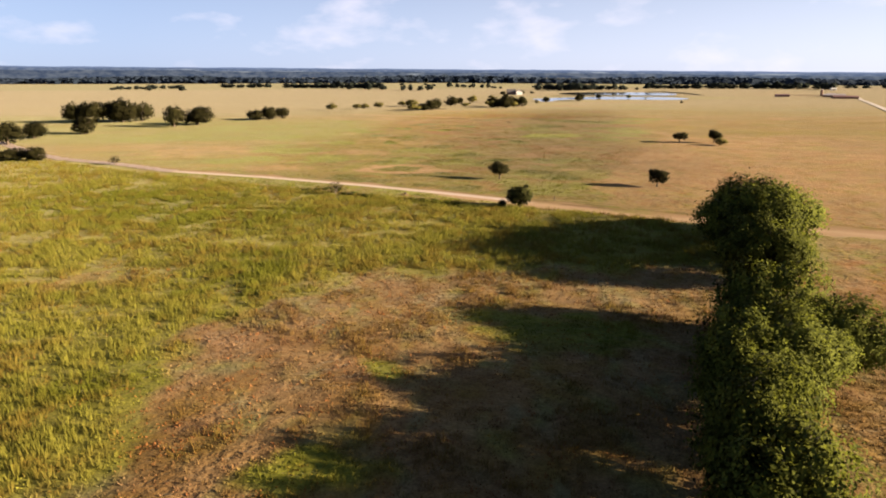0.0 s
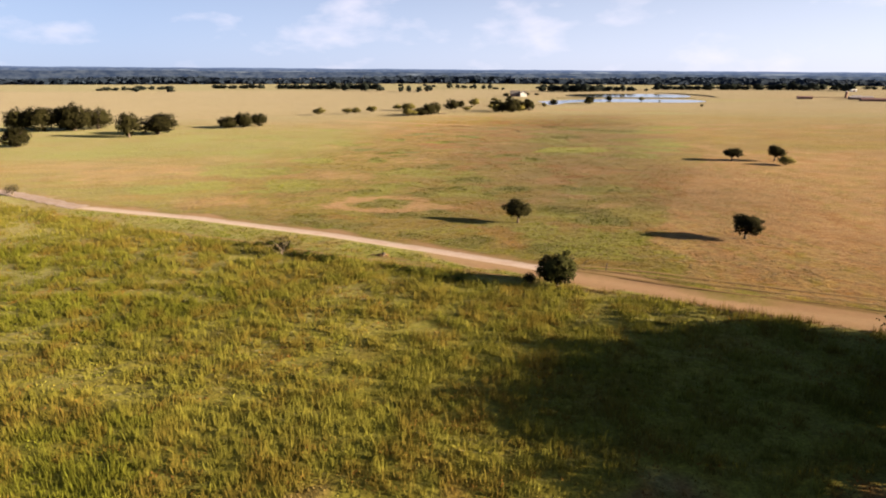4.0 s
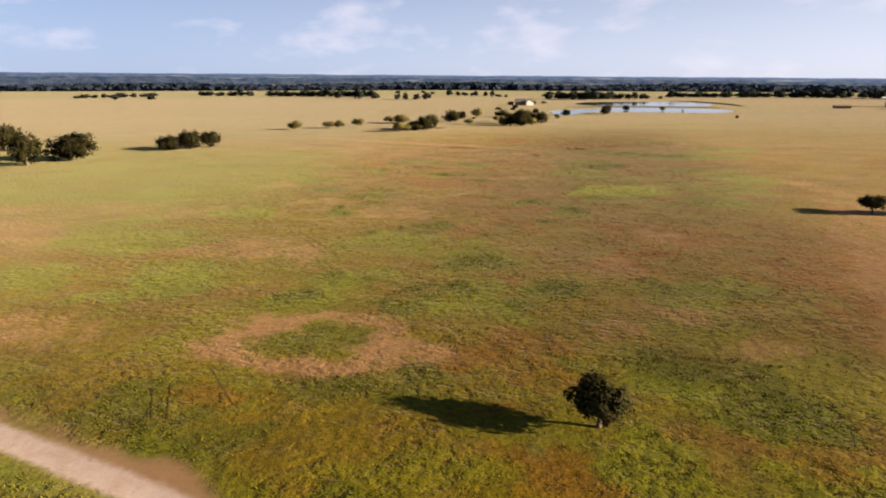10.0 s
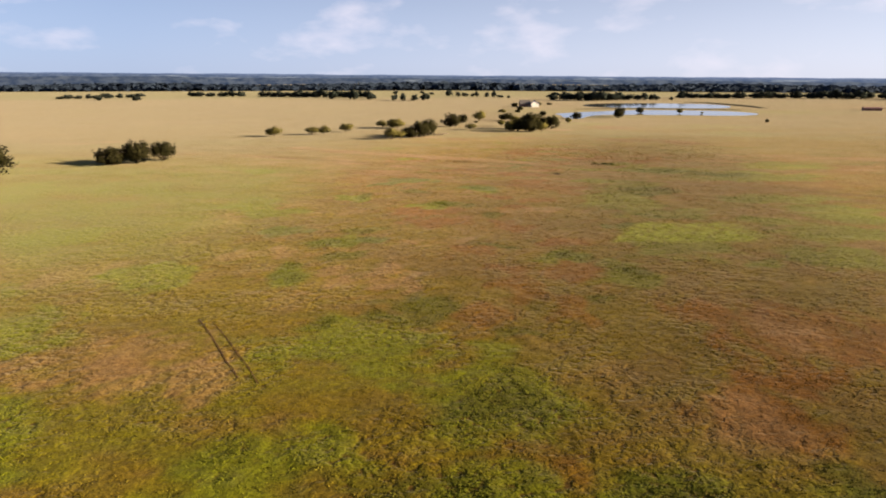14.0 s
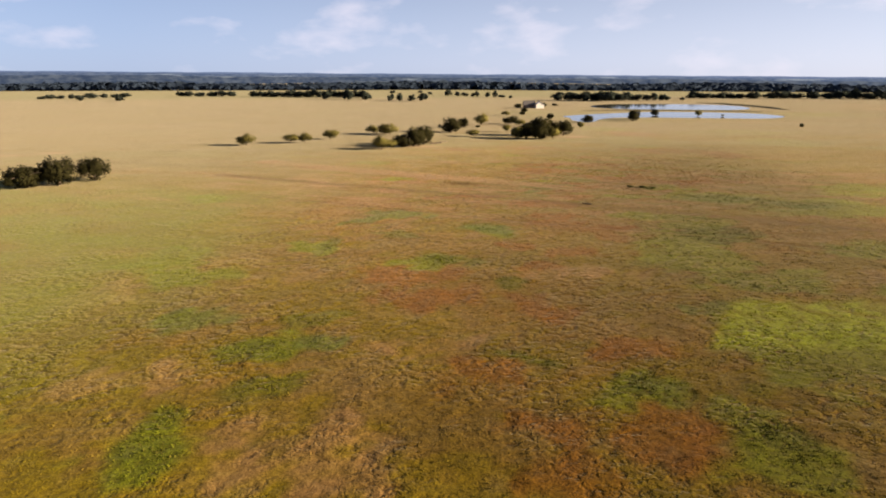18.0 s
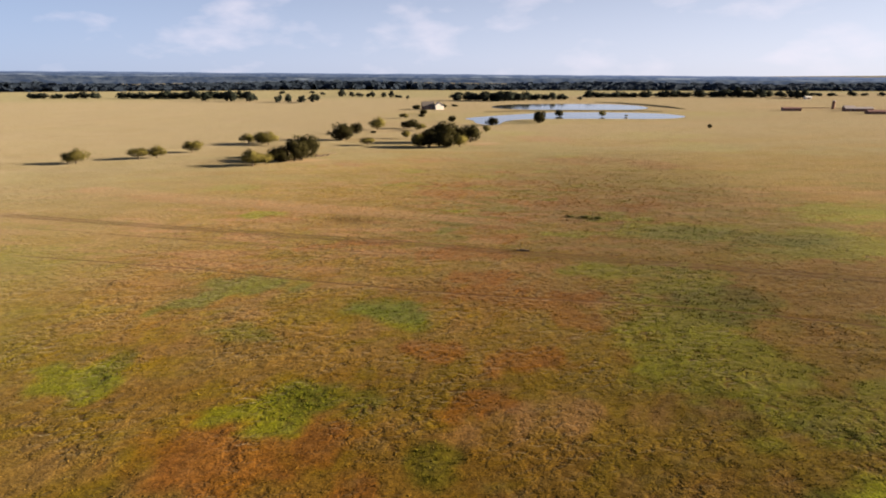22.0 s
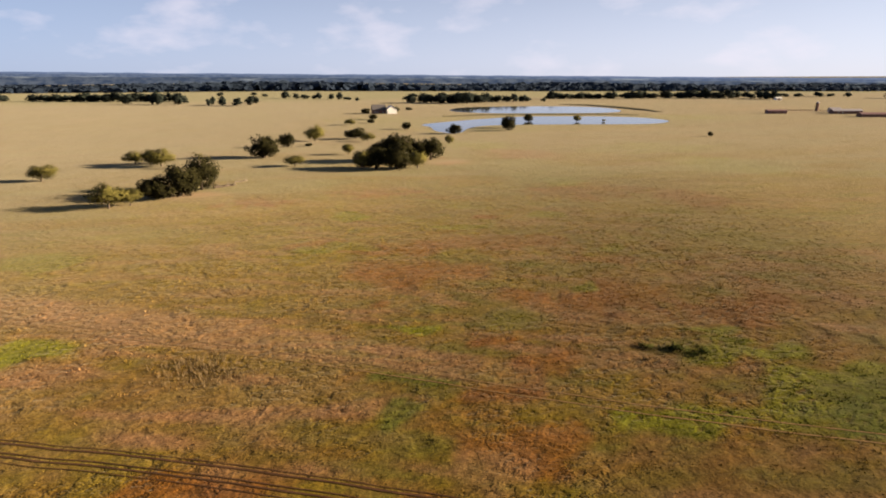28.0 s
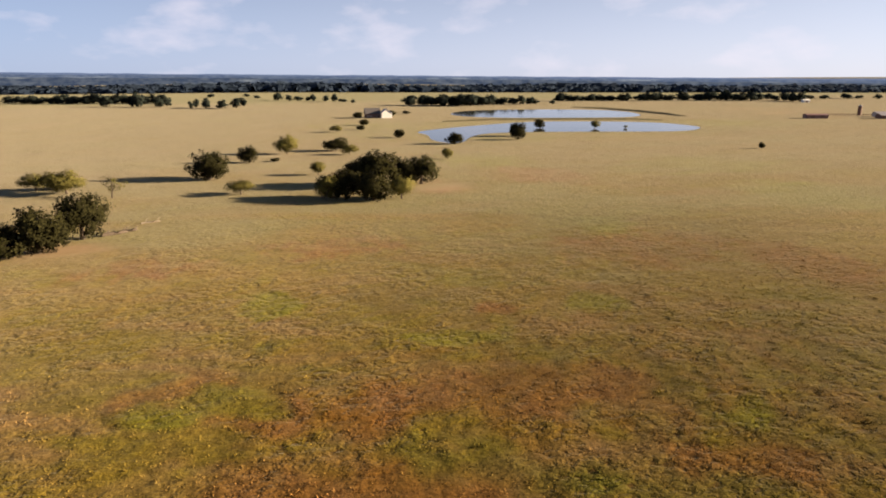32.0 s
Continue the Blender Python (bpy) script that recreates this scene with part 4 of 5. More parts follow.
# ---- trees ----
def leaf_cloud(rng, centre, radii, lobes, clumps, leaves, leaf, spread, floor_z, outward=0.7):
    """Corners of many small leaf faces, gathered in clumps on the lobes of a crown."""
    c, r = np.array(centre), np.array(radii)
    lob = [(c + r * np.array([0, 0, -0.08]), r * np.array([0.70, 0.70, 0.76]))] * 2
    for k in range(lobes):
        a = 2 * math.pi * (k + rng.uniform(-0.3, 0.3)) * 0.618
        u = rng.uniform(-0.75, 0.85)
        s = math.sqrt(1 - u * u) * rng.uniform(0.42, 0.66)
        lob.append((c + r * np.array([s * math.cos(a), s * math.sin(a), u * 0.55]), r * rng.uniform(0.36, 0.56)))
    centres, normals = [], []
    while len(centres) < clumps:
        lc, lr = lob[rng.integers(len(lob))]
        d = rng.normal(size=3)
        d /= np.linalg.norm(d)
        p = lc + d * lr * rng.uniform(0.75, 1.03)
        if p[2] < floor_z:
            continue
        centres.append(p)
        normals.append(d)
    centres, normals = np.array(centres), np.array(normals)
    cp = np.repeat(centres, leaves, 0)
    cn = np.repeat(normals, leaves, 0)
    n = len(cp)
    p = cp + rng.normal(size=(n, 3)) * spread
    nr = cn * outward + rng.normal(size=(n, 3)) * (1 - outward) + np.array([0, 0, 0.15])
    nr /= np.linalg.norm(nr, axis=1, keepdims=True)
    t = np.cross(nr, rng.normal(size=(n, 3)))
    t /= np.linalg.norm(t, axis=1, keepdims=True)
    b = np.cross(nr, t)
    s = (leaf * rng.uniform(0.6, 1.3, n))[:, None]
    quad = np.stack([p - t * s, p - b * s * 0.55, p + t * s, p + b * s * 0.55], 1)
    out = (p - c) / r
    out /= np.linalg.norm(out, axis=1, keepdims=True) + 1e-6
    lie = 0.85 * cn + 0.75 * out + 0.25 * rng.normal(size=(n, 3))
    return quad.reshape(-1, 3), lie


KINDS = {
    # name: trunk height, trunk radius, crown centre z, crown radii, lobes, clumps, leaves, leaf size, clump spread, lowest leaf, material
    "lone": (1.9, 0.20, 3.5, (2.9, 2.9, 2.3), 9, 230, 26, 0.19, 0.22, 1.35, "OAK"),
    "dense": (1.2, 0.22, 2.9, (3.0, 3.0, 2.8), 9, 200, 30, 0.22, 0.26, 0.2, "ROADSIDE"),
    "oak": (3.0, 0.45, 4.3, (5.6, 5.6, 4.9), 13, 360, 17, 0.31, 0.40, 0.3, "OAK"),
    "pale": (1.8, 0.2, 4.0, (4.4, 4.4, 3.4), 9, 260, 20, 0.20, 0.38, 0.4, "PALE"),
    "sparse": (2.0, 0.16, 3.8, (3.0, 3.0, 2.2), 6, 50, 10, 0.18, 0.34, 1.4, "PALE"),
    "bushy": (0.9, 0.16, 3.2, (4.2, 4.2, 3.5), 8, 260, 20, 0.24, 0.34, 0.1, "OAK"),
    "weeds": (0.5, 0.05, 1.0, (1.5, 1.5, 0.95), 7, 60, 12, 0.13, 0.28, 0.02, "LUSH"),
    "hedge": (3.0, 0.45, 6.6, (9.0, 9.0, 7.2), 22, 620, 28, 0.295, 0.55, 0.4, "LUSH"),
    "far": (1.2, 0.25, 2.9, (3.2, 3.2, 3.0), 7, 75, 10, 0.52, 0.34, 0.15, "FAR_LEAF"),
}
LEAF = {"OAK": OAK, "ROADSIDE": ROADSIDE, "LUSH": LUSH, "PALE": PALE, "FAR_LEAF": FAR_LEAF}
WORDS = {
    "lone": "small dark oak standing alone on dry pasture",
    "dense": "bushy dark green oak beside the dirt road",
    "oak": "dark green spreading oak in a pasture grove",
    "pale": "pale yellow-green small tree on straw pasture",
    "sparse": "thin half-bare pale tree on straw pasture",
    "bushy": "low rounded dark green shrub tree",
    "weeds": "low ragged dark green weeds on the grass verge",
    "hedge": "large lush green oak in a field hedgerow",
    "far": "distant dark green tree on the plain",
}
PROTOS = {}


def tree_proto(kind, variant):
    """Trunk, limbs and crown meshes of one tree of a kind; six metres wide or so."""
    key = (kind, variant)
    if key in PROTOS:
        return PROTOS[key]
    th, tr, cz, radii, lobes, clumps, leaves, leaf, spread, low, mat = KINDS[kind]
    rng = np.random.default_rng(11 * variant + sum(map(ord, kind)))
    lean = rng.uniform(-0.25, 0.25, 2)
    pts = [(0, 0, -0.3), (lean[0] * 0.3, lean[1] * 0.3, th * 0.5), (lean[0], lean[1], th), (lean[0] * 1.5, lean[1] * 1.4, cz * 1.05)]
    vs, fs = tube(pts, [tr * 1.45, tr, tr * 0.85, tr * 0.35], 8)
    trunk = mesh_of("trunk", vs, fs, BARK, True)
    limbs = []
    for k in range(0 if kind == "far" else 4):
        a = 2 * math.pi * (k + rng.uniform(-0.2, 0.2)) / 4
        out = np.array([math.cos(a), math.sin(a)])
        s = np.array(pts[2]) * np.array([1, 1, 0.85])
        e = np.array([out[0] * radii[0] * 0.72, out[1] * radii[1] * 0.72, cz + rng.uniform(-0.1, 0.35) * radii[2]])
        m = (s + e) / 2 + np.array([0, 0, 0.18 * radii[2]])
        lv, lf = tube([tuple(s), tuple(m), tuple(e)], [tr * 0.55, tr * 0.36, tr * 0.12], 5)
        limbs.append(mesh_of("limb", lv, lf, BARK, True))
    quads, lie = leaf_cloud(rng, (lean[0], lean[1], cz), radii, lobes, clumps, leaves, leaf, spread, low)
    crown = mesh_arrays("crown", quads, 4, LEAF[mat], lie)
    width = 2 * radii[0] * 0.96
    height = cz + radii[2] * 0.88
    PROTOS[key] = (trunk, limbs, crown, width, height)
    return PROTOS[key]


TREE_COUNT = [0]


def plant(kind, x, y, width, height, label="", group="", sink=0.0):
    TREE_COUNT[0] += 1
    k = TREE_COUNT[0]
    trunk, limbs, crown, w, h = tree_proto(kind, (k * 7) % (4 if kind in ("oak", "pale", "hedge", "far") else 3))
    thing = new("bush" if kind in ("bushy", "weeds") else "tree")
    thing.matrix_basis = Matrix.LocRotScale((x, y, stand(x, y) - sink), Euler((0, 0, k * 2.4)), (width / w, width / w, height / h))
    tagged(thing, label or WORDS[kind], "shrub" if kind in ("bushy", "weeds") else "tree", group)
    part("trunk", trunk, thing)
    for m in limbs:
        part("limb", m, thing)
    part("crown", crown, thing)
    return thing


for row in ((18.3, 196.8, 6.3, 5.6), (65.2, 180.7, 6.8, 5.3), (115.6, 297.5, 7.5, 4.8), (131.5, 295.6, 7.0, 6.2)):
    plant("lone", *row, group="lone pasture oaks")
plant("pale", 130.3, 285.1, 7.1, 3.8)
plant("dense", 19.5, 150.8, 6.7, 5.8)

# hedgerow of big oaks along the tall field
for row in ((57.5, 106, 20, 15.0), (66, 123, 17, 11.5), (62, 114.5, 15, 13), (54.5, 99, 14, 12.5), (51, 89.5, 14, 11.5), (40.5, 68, 13, 10.5), (38.3, 55.5, 9, 6.8), (46.5, 61.5, 11, 7.4), (37.5, 62, 12, 8.6), (33.5, 55, 13, 9.4), (28.5, 49, 10, 9.2), (27.0, 43, 10, 9.2), (24, 36.5, 10, 10.5), (22, 30, 10, 10.0), (19, 22, 11, 9.5), (16, 12, 11, 9.0), (12, -1, 11, 8.0)):
    plant("hedge", *row, group="hedgerow oaks")

# west side groves
for row in ((-218.4, 302.2, 12.0, 10.7), (-224.1, 331.1, 12.5, 9.2), (-209.8, 354.8, 11.3, 10.4), (-262, 437, 15.1, 14.7), (-248, 435, 16.3, 14.2), (-240, 447, 17.4, 14.1), (-230, 438, 18.5, 16.7), (-222, 450, 14.7, 13.9),
            (-175.6, 396.9, 11.0, 13.0), (-167.3, 413.8, 20.5, 12.2), (-138.6, 452.2, 11.9, 7.6), (-130.6, 457.7, 10.4, 10.0), (-123.4, 467.0, 9.9, 8.0)):
    plant("oak", row[0], row[1], row[2] * 1.1, row[3], group="western grove oaks")
for row in ((-178.3, 244.1, 14.0, 5.1), (-166.0, 243.7, 8.6, 6.5)):
    plant("bushy", *row, label="low dark green bush beside the dirt road", group="roadside bushes")

# middle groves
for row in ((-108.3, 593.4, 11.5, 6.3), (-85.4, 604.1, 9.6, 5.5), (-78.5, 607.6, 8.5, 6.2), (-67.6, 629.4, 10.6, 6.5), (-29.6, 568.2, 10.7, 6.8), (-24.7, 571.0, 6.5, 5.0), (-45.5, 671.9, 9.5, 6.2), (-33.2, 662.2, 13.6, 8.0), (34.9, 765.7, 14.0, 9.1), (22.1, 645.2, 9.6, 4.6), (65.4, 752, 9.0, 5.5), (48.0, 627.1, 7.5, 7.9), (70.2, 623.8, 10.0, 7.1), (47.5, 682.4, 6.6, 5.3), (67.7, 888.4, 9.3, 5.2), (107.8, 718.1, 5.5, 5.5), (257.1, 865.9, 8.5, 5.9), (279.1, 859.5, 3.8, 2.1)):
    plant("pale", *row, group="pale pasture trees")
plant("sparse", -16.5, 649.6, 7.5, 7.0)
for row in ((-19.3, 580.7, 10.1, 7.0), (-13.4, 583.5, 10.5, 9.9), (-8.3, 594.0, 9.6, 10.0), (-38.0, 672.5, 6.7, 5.4), (8.0, 682.0, 14.0, 10.5), (18.9, 731.6, 7.9, 7.8), (67.4, 649.8, 14.4, 11.2), (54.1, 629.2, 9.5, 8.7), (61.8, 623.5, 11.0, 9.7), (74.9, 650.2, 9.4, 9.8), (81.5, 649.8, 9.5, 9.3), (93.5, 944.3, 7.8, 5.0), (129.8, 790.6, 9.0, 6.8), (181.3, 824.5, 9.3, 9.5), (174.1, 803.3, 8.1, 7.0), (219.1, 879.4, 8.6, 6.5), (60, 655, 9, 9), (49.5, 631, 8, 7.5)):
    plant("oak", row[0], row[1], row[2] * 1.12, row[3], group="middle grove oaks")
for row in ((59.9, 772.5, 13.3, 7.0), (86.8, 902.1, 6.8, 3.7), (104.9, 835.8, 7.4, 5.2), (273.8, 713.6, 3.5, 3.2), (98.2, 1030.9, 9.6, 6.3), (131.8, 1051.0, 10.1, 5.5), (152.9, 1081.7, 8.3, 3.5), (30.5, 733, 4.5, 1.8)):
    plant("bushy", *row, group="pasture shrubs")

# single far trees beyond the straw field
for row in ((-205, 1354, 15.2, 15.0), (-170, 1342, 8, 8.0), (-162, 1340, 18.2, 19.0), (-131, 1314, 12.6, 14.0), (-131, 1361, 14.1, 9.0), (-86, 1269, 7, 9.0), (-84, 1297, 9, 11.4), (-69, 1277, 11.5, 12.6), (-48, 1256, 13.4, 11.0), (-32, 1265, 12.9, 12.0), (-28, 1325, 12.3, 11.2)):
    plant("far", *row, group="far single trees")
for row in ((12.6, 1515, 17.1, 12.8), (31, 1484, 12.0, 9.8), (45, 1478, 16.6, 7.2), (61, 1472, 9.2, 7.1), (69, 1469, 11.0, 10.7), (88, 1439, 10.8, 9.6), (100, 1412, 10.5, 11.9), (112, 1408, 14.0, 5.1), (123, 1362, 6.7, 5.7), (-26, 1612, 12, 6.0), (380, 1231, 7.7, 5.5), (-115, 1700, 14, 7), (-51, 1720, 12, 6)):
    plant("far", *row, group="far single trees")


def tree_line(x0, y0, x1, y1, step, width, height, group, seed, deep=14):
    """A row of far trees with an uneven top."""
    rng = random.Random(seed)
    n = max(2, int(math.hypot(x1 - x0, y1 - y0) / step))
    for k in range(n):
        f = (k + rng.uniform(-0.35, 0.35)) / (n - 1)
        plant("far", x0 + (x1 - x0) * f + rng.uniform(-4, 4), y0 + (y1 - y0) * f + rng.uniform(0, deep), width * rng.uniform(0.95, 1.5), height * rng.uniform(0.65, 1.2), "distant dark tree in a field tree line", group)


tree_line(-385, 1500, -145, 1425, 9.5, 17, 13, "western far tree line", 1, 26)
tree_line(-560, 1560, -440, 1530, 13, 16, 10, "western far tree line", 2)
tree_line(-760, 1420, -640, 1500, 14, 15, 9, "western far tree line", 12)
tree_line(190, 1250, 292, 1215, 7.5, 17, 13, "trees behind the far pond", 3, 24)
tree_line(232, 1224, 262, 1216, 9, 18, 19, "trees behind the far pond", 4, 10)
tree_line(300, 1240, 368, 1236, 10, 13, 10, "trees behind the far pond", 5)
tree_line(425, 1312, 655, 1268, 9, 16, 11, "eastern far tree line", 6, 18)
tree_line(700, 1310, 742, 1190, 14, 15, 12, "eastern far tree line", 7)
tree_line(640, 1275, 700, 1230, 11, 16, 14, "eastern far tree line", 8)
tree_line(745, 1290, 930, 1230, 17, 12, 8, "eastern far tree line", 9)
tree_line(930, 1150, 1130, 1080, 13, 18, 11, "eastern far tree line", 10)
for row in ((735, 1183, 12, 14.5), (726, 1186, 11, 13), (-640, 1350, 16, 10), (-560, 1330, 17, 9)):
    plant("far", *row, group="far single trees")


def far_woods(name, label, y0, y1, half, count, width, height, seed, gap=0.0):
    """Kilometres of woodland: one sheet of leaf clumps, uneven in height."""
    rng = np.random.default_rng(seed)
    x = rng.uniform(-half, half, count)
    y = rng.uniform(y0, y1, count)
    keep = np.sin(x * 0.004 + seed) + np.sin(x * 0.0113 + 2 * seed) + rng.normal(size=count) * 0.25 > -2.2 + 2.6 * gap
    x, y = x[keep], y[keep]
    z = land(x, y)
    n = len(x)
    w = width * rng.uniform(0.7, 1.4, n)
    h = height * rng.uniform(0.6, 1.15, n) * (1 + 0.25 * np.sin(x * 0.006 + seed))
    quads, lies = [], []
    for k in range(6):
        a = rng.uniform(0, 2 * math.pi, n)
        u = rng.uniform(0.0, 1.0, n) if k else np.full(n, 0.35)
        rad = w * 0.5 * np.sqrt(np.clip(1 - (u * 0.9) ** 2, 0, 1)) * 0.7
        c = np.stack([x + rad * np.cos(a), y + rad * np.sin(a), z + h * (0.25 + 0.6 * u)], -1)
        nr = np.stack([np.cos(a) * 0.8, np.sin(a) * 0.8 - 0.3, 0.25 + u], -1) + rng.normal(size=(n, 3)) * 0.3
        nr /= np.linalg.norm(nr, axis=1, keepdims=True)
        lies.append(np.repeat(nr, 2, 0))
        t = np.cross(nr, np.array([0, 0, 1.0]) + rng.normal(size=(n, 3)) * 0.2)
        t /= np.linalg.norm(t, axis=1, keepdims=True)
        b = np.cross(nr, t)
        s = (w * 0.38 * rng.uniform(0.8, 1.2, n))[:, None]
        q = (h * 0.33 * rng.uniform(0.8, 1.2, n))[:, None]
        ang = np.arange(6) * math.pi / 3
        ring6 = np.stack([c + t * s * math.cos(g) + b * q * math.sin(g) for g in ang], 1)
        quads.append(np.concatenate([ring6[:, [0, 1, 2, 3]], ring6[:, [0, 3, 4, 5]]], 1).reshape(-1, 3))
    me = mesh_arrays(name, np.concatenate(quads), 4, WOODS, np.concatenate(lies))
    tagged(new(name, me), label, "woodland", kind="stuff")


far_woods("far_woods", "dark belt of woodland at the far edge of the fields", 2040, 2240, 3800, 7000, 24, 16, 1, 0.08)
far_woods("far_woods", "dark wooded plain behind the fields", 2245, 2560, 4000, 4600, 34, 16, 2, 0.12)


def hill_backdrop(name, label, radius, base, rise, rough, dark, light, seed):
    """A closed ring of far hills with woods and pale fields, glowing, haze painted into their colour."""
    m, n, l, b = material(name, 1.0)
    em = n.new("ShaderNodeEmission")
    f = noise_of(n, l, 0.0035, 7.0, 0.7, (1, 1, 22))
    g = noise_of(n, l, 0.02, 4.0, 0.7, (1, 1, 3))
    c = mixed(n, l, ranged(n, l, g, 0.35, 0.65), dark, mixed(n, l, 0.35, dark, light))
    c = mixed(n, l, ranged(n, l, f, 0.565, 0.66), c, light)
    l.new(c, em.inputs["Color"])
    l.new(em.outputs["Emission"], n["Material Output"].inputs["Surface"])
    vs, fs, N = [], [], 720
    for k in range(N):
        a = 2 * math.pi * k / N
        ca, sa = math.cos(a), math.sin(a)
        h = base + rise * noise.noise((ca * 5, sa * 5, seed)) + rough * noise.noise((ca * 26, sa * 26, seed)) + 0.5 * rough * noise.noise((ca * 90, sa * 90, seed))
        x, y = radius * ca, 200 + radius * sa
        h -= 0.0125 * max(-3000, min(3000, x))
        vs += [(x, y, stand(x, y) - 5), (x, y, h)]
    for k in range(N):
        a, b2 = 2 * k, 2 * ((k + 1) % N)
        fs.append((a, b2, b2 + 1, a + 1))
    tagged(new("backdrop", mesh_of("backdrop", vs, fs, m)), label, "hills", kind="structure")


# each farther ring glows paler and bluer, as painted haze
hill_backdrop("near_hills", "hazy dark blue wooded plain with pale fields", 3300, 18, 3, 3, (0.014, 0.020, 0.034), (0.085, 0.090, 0.095), 1)
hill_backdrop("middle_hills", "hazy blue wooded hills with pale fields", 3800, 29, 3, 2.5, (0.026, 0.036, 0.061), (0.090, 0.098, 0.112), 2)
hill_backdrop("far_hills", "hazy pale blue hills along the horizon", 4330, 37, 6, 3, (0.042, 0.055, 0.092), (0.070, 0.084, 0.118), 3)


# ---- farm buildings ----
def gable_roof(name, x0, x1, y0, y1, z, rise, over, thick, mat):
    """Two slopes with the ridge along x."""
    ym = (y0 + y1) / 2
    a, b = x0 - over, x1 + over
    drop = rise * over / ((y1 - y0) / 2)
    v = []
    for x in (a, b):
        v += [(x, y0 - over, z - drop), (x, ym, z + rise), (x, y1 + over, z - drop), (x, y1 + over, z - drop + thick), (x, ym, z + rise + thick), (x, y0 - over, z - drop + thick)]
    f = [(0, 1, 4, 5), (1, 2, 3, 4), (11, 10, 7, 6), (10, 9, 8, 7), (5, 4, 10, 11), (4, 3, 9, 10), (0, 6, 7, 1), (1, 7, 8, 2), (0, 5, 11, 6), (2, 8, 9, 3)]
    return mesh_of(name, v, f, mat)


def gable_walls(x0, x1, y0, y1, h, rise, mat):
    ym = (y0 + y1) / 2
    v = []
    for x in (x0, x1):
        v += [(x, y0, 0), (x, y1, 0), (x, y1, h), (x, ym, h + rise), (x, y0, h)]
    f = [(0, 4, 3, 2, 1), (5, 6, 7, 8, 9), (0, 5, 9, 4), (1, 2, 7, 6), (0, 1, 6, 5)]
    return mesh_of("wall", v, f, mat)


def building(name, label, category, x, y, turn, lx, ly, h, rise, wall, roof, windows=(), doors=(), group=""):
    """A gabled building; windows and doors are places along its long south wall."""
    thing = new(name)
    thing.matrix_basis = pose(x, y, stand(x, y) - 0.05, 0, 0, turn)
    tagged(thing, label, category, group)
    x0, x1, y0, y1 = -lx / 2, lx / 2, -ly / 2, ly / 2
    part("wall", gable_walls(x0, x1, y0, y1, h, rise, wall), thing)
    part("roof", gable_roof("roof", x0, x1, y0, y1, h, rise, 0.5, 0.16, roof), thing, "gabled roof")
    for wx in windows:
        w = part("window", box_mesh("window_frame", wx - 0.65, wx + 0.65, y0 - 0.07, y0 + 0.02, 1.0, 2.4, WHITE), thing)
        part("pane", box_mesh("pane", wx - 0.5, wx + 0.5, y0 - 0.09, y0 - 0.06, 1.15, 2.25, GLASS, 0), w)
    for dx, dw, dh in doors:
        d = part("door", box_mesh("door", dx - dw / 2, dx + dw / 2, y0 - 0.08, y0 + 0.02, 0.05, dh, DARKWALL), thing)
        part("door_handle", box_mesh("door_handle", dx + dw / 2 - 0.3, dx + dw / 2 - 0.2, y0 - 0.16, y0 - 0.07, 1.0, 1.15, SHEET, 0), d)
    return thing


building("house", "dark farmhouse with a steep dark shingle roof", "house", 111.5, 1036, 0, 14, 10, 4.2, 4.8, DARKWALL, SHINGLE, (-4.6, -1.8, 4.2), ((1.2, 1.1, 2.1),))
building("house", "white gabled wing house with a pale metal roof", "house", 124.0, 1030, 90, 12, 10, 4.8, 3.6, WHITE, SHEET, (-3, 0, 3), ())
building("barn", "long low rusty red metal barn on open pasture", "barn", 492, 905, -18, 18, 8, 2.9, 1.0, RUSTY, RUSTY, (), ((-4, 3.2, 2.6), (4, 3.2, 2.6)), "farmyard sheds")
building("shed", "long farm shed with a greyish metal roof", "shed", 553, 882, -18, 27, 9, 3.0, 1.5, DARKWALL, SHEET, (-9, -5), ((2, 3.6, 2.7), (8, 3.6, 2.7)), "farmyard sheds")
building("shed", "long farm shed with a rusty metal roof", "shed", 541, 838, -18, 30, 9, 2.6, 1.4, DARKWALL, RUSTY, (), ((-8, 3.6, 2.4), (6, 3.6, 2.4)), "farmyard sheds")
building("shed", "small pale metal shed beside the long sheds", "shed", 563, 905, -18, 10, 7, 3.4, 1.2, SHEET, SHEET, (), ((0, 3.0, 2.6),), "farmyard sheds")
building("shed", "small white shed between distant field trees", "shed", 727, 1165, -10, 9, 6, 3.0, 1.2, WHITE, WHITE, (), ((0, 2.4, 2.4),))


def silo(x, y, r, h):
    thing = new("silo")
    thing.matrix_basis = pose(x, y, stand(x, y))
    tagged(thing, "slim dark metal silo in the farmyard", "silo")
    bm = bmesh.new()
    bmesh.ops.create_cone(bm, cap_ends=True, segments=20, radius1=r, radius2=r, depth=h, matrix=Matrix.Translation((0, 0, h / 2)))
    me = bpy.data.meshes.new("body")
    bm.to_mesh(me)
    bm.free()
    me.materials.append(DARKWALL)
    part("body", me, thing)
    bm = bmesh.new()
    bmesh.ops.create_cone(bm, cap_ends=True, segments=20, radius1=r * 1.06, radius2=0.1, depth=r * 0.9, matrix=Matrix.Translation((0, 0, h + r * 0.45)))
    me = bpy.data.meshes.new("cap")
    bm.to_mesh(me)
    bm.free()
    me.materials.append(SHEET)
    part("cap", me, thing)


silo(561, 925, 1.7, 8.5)


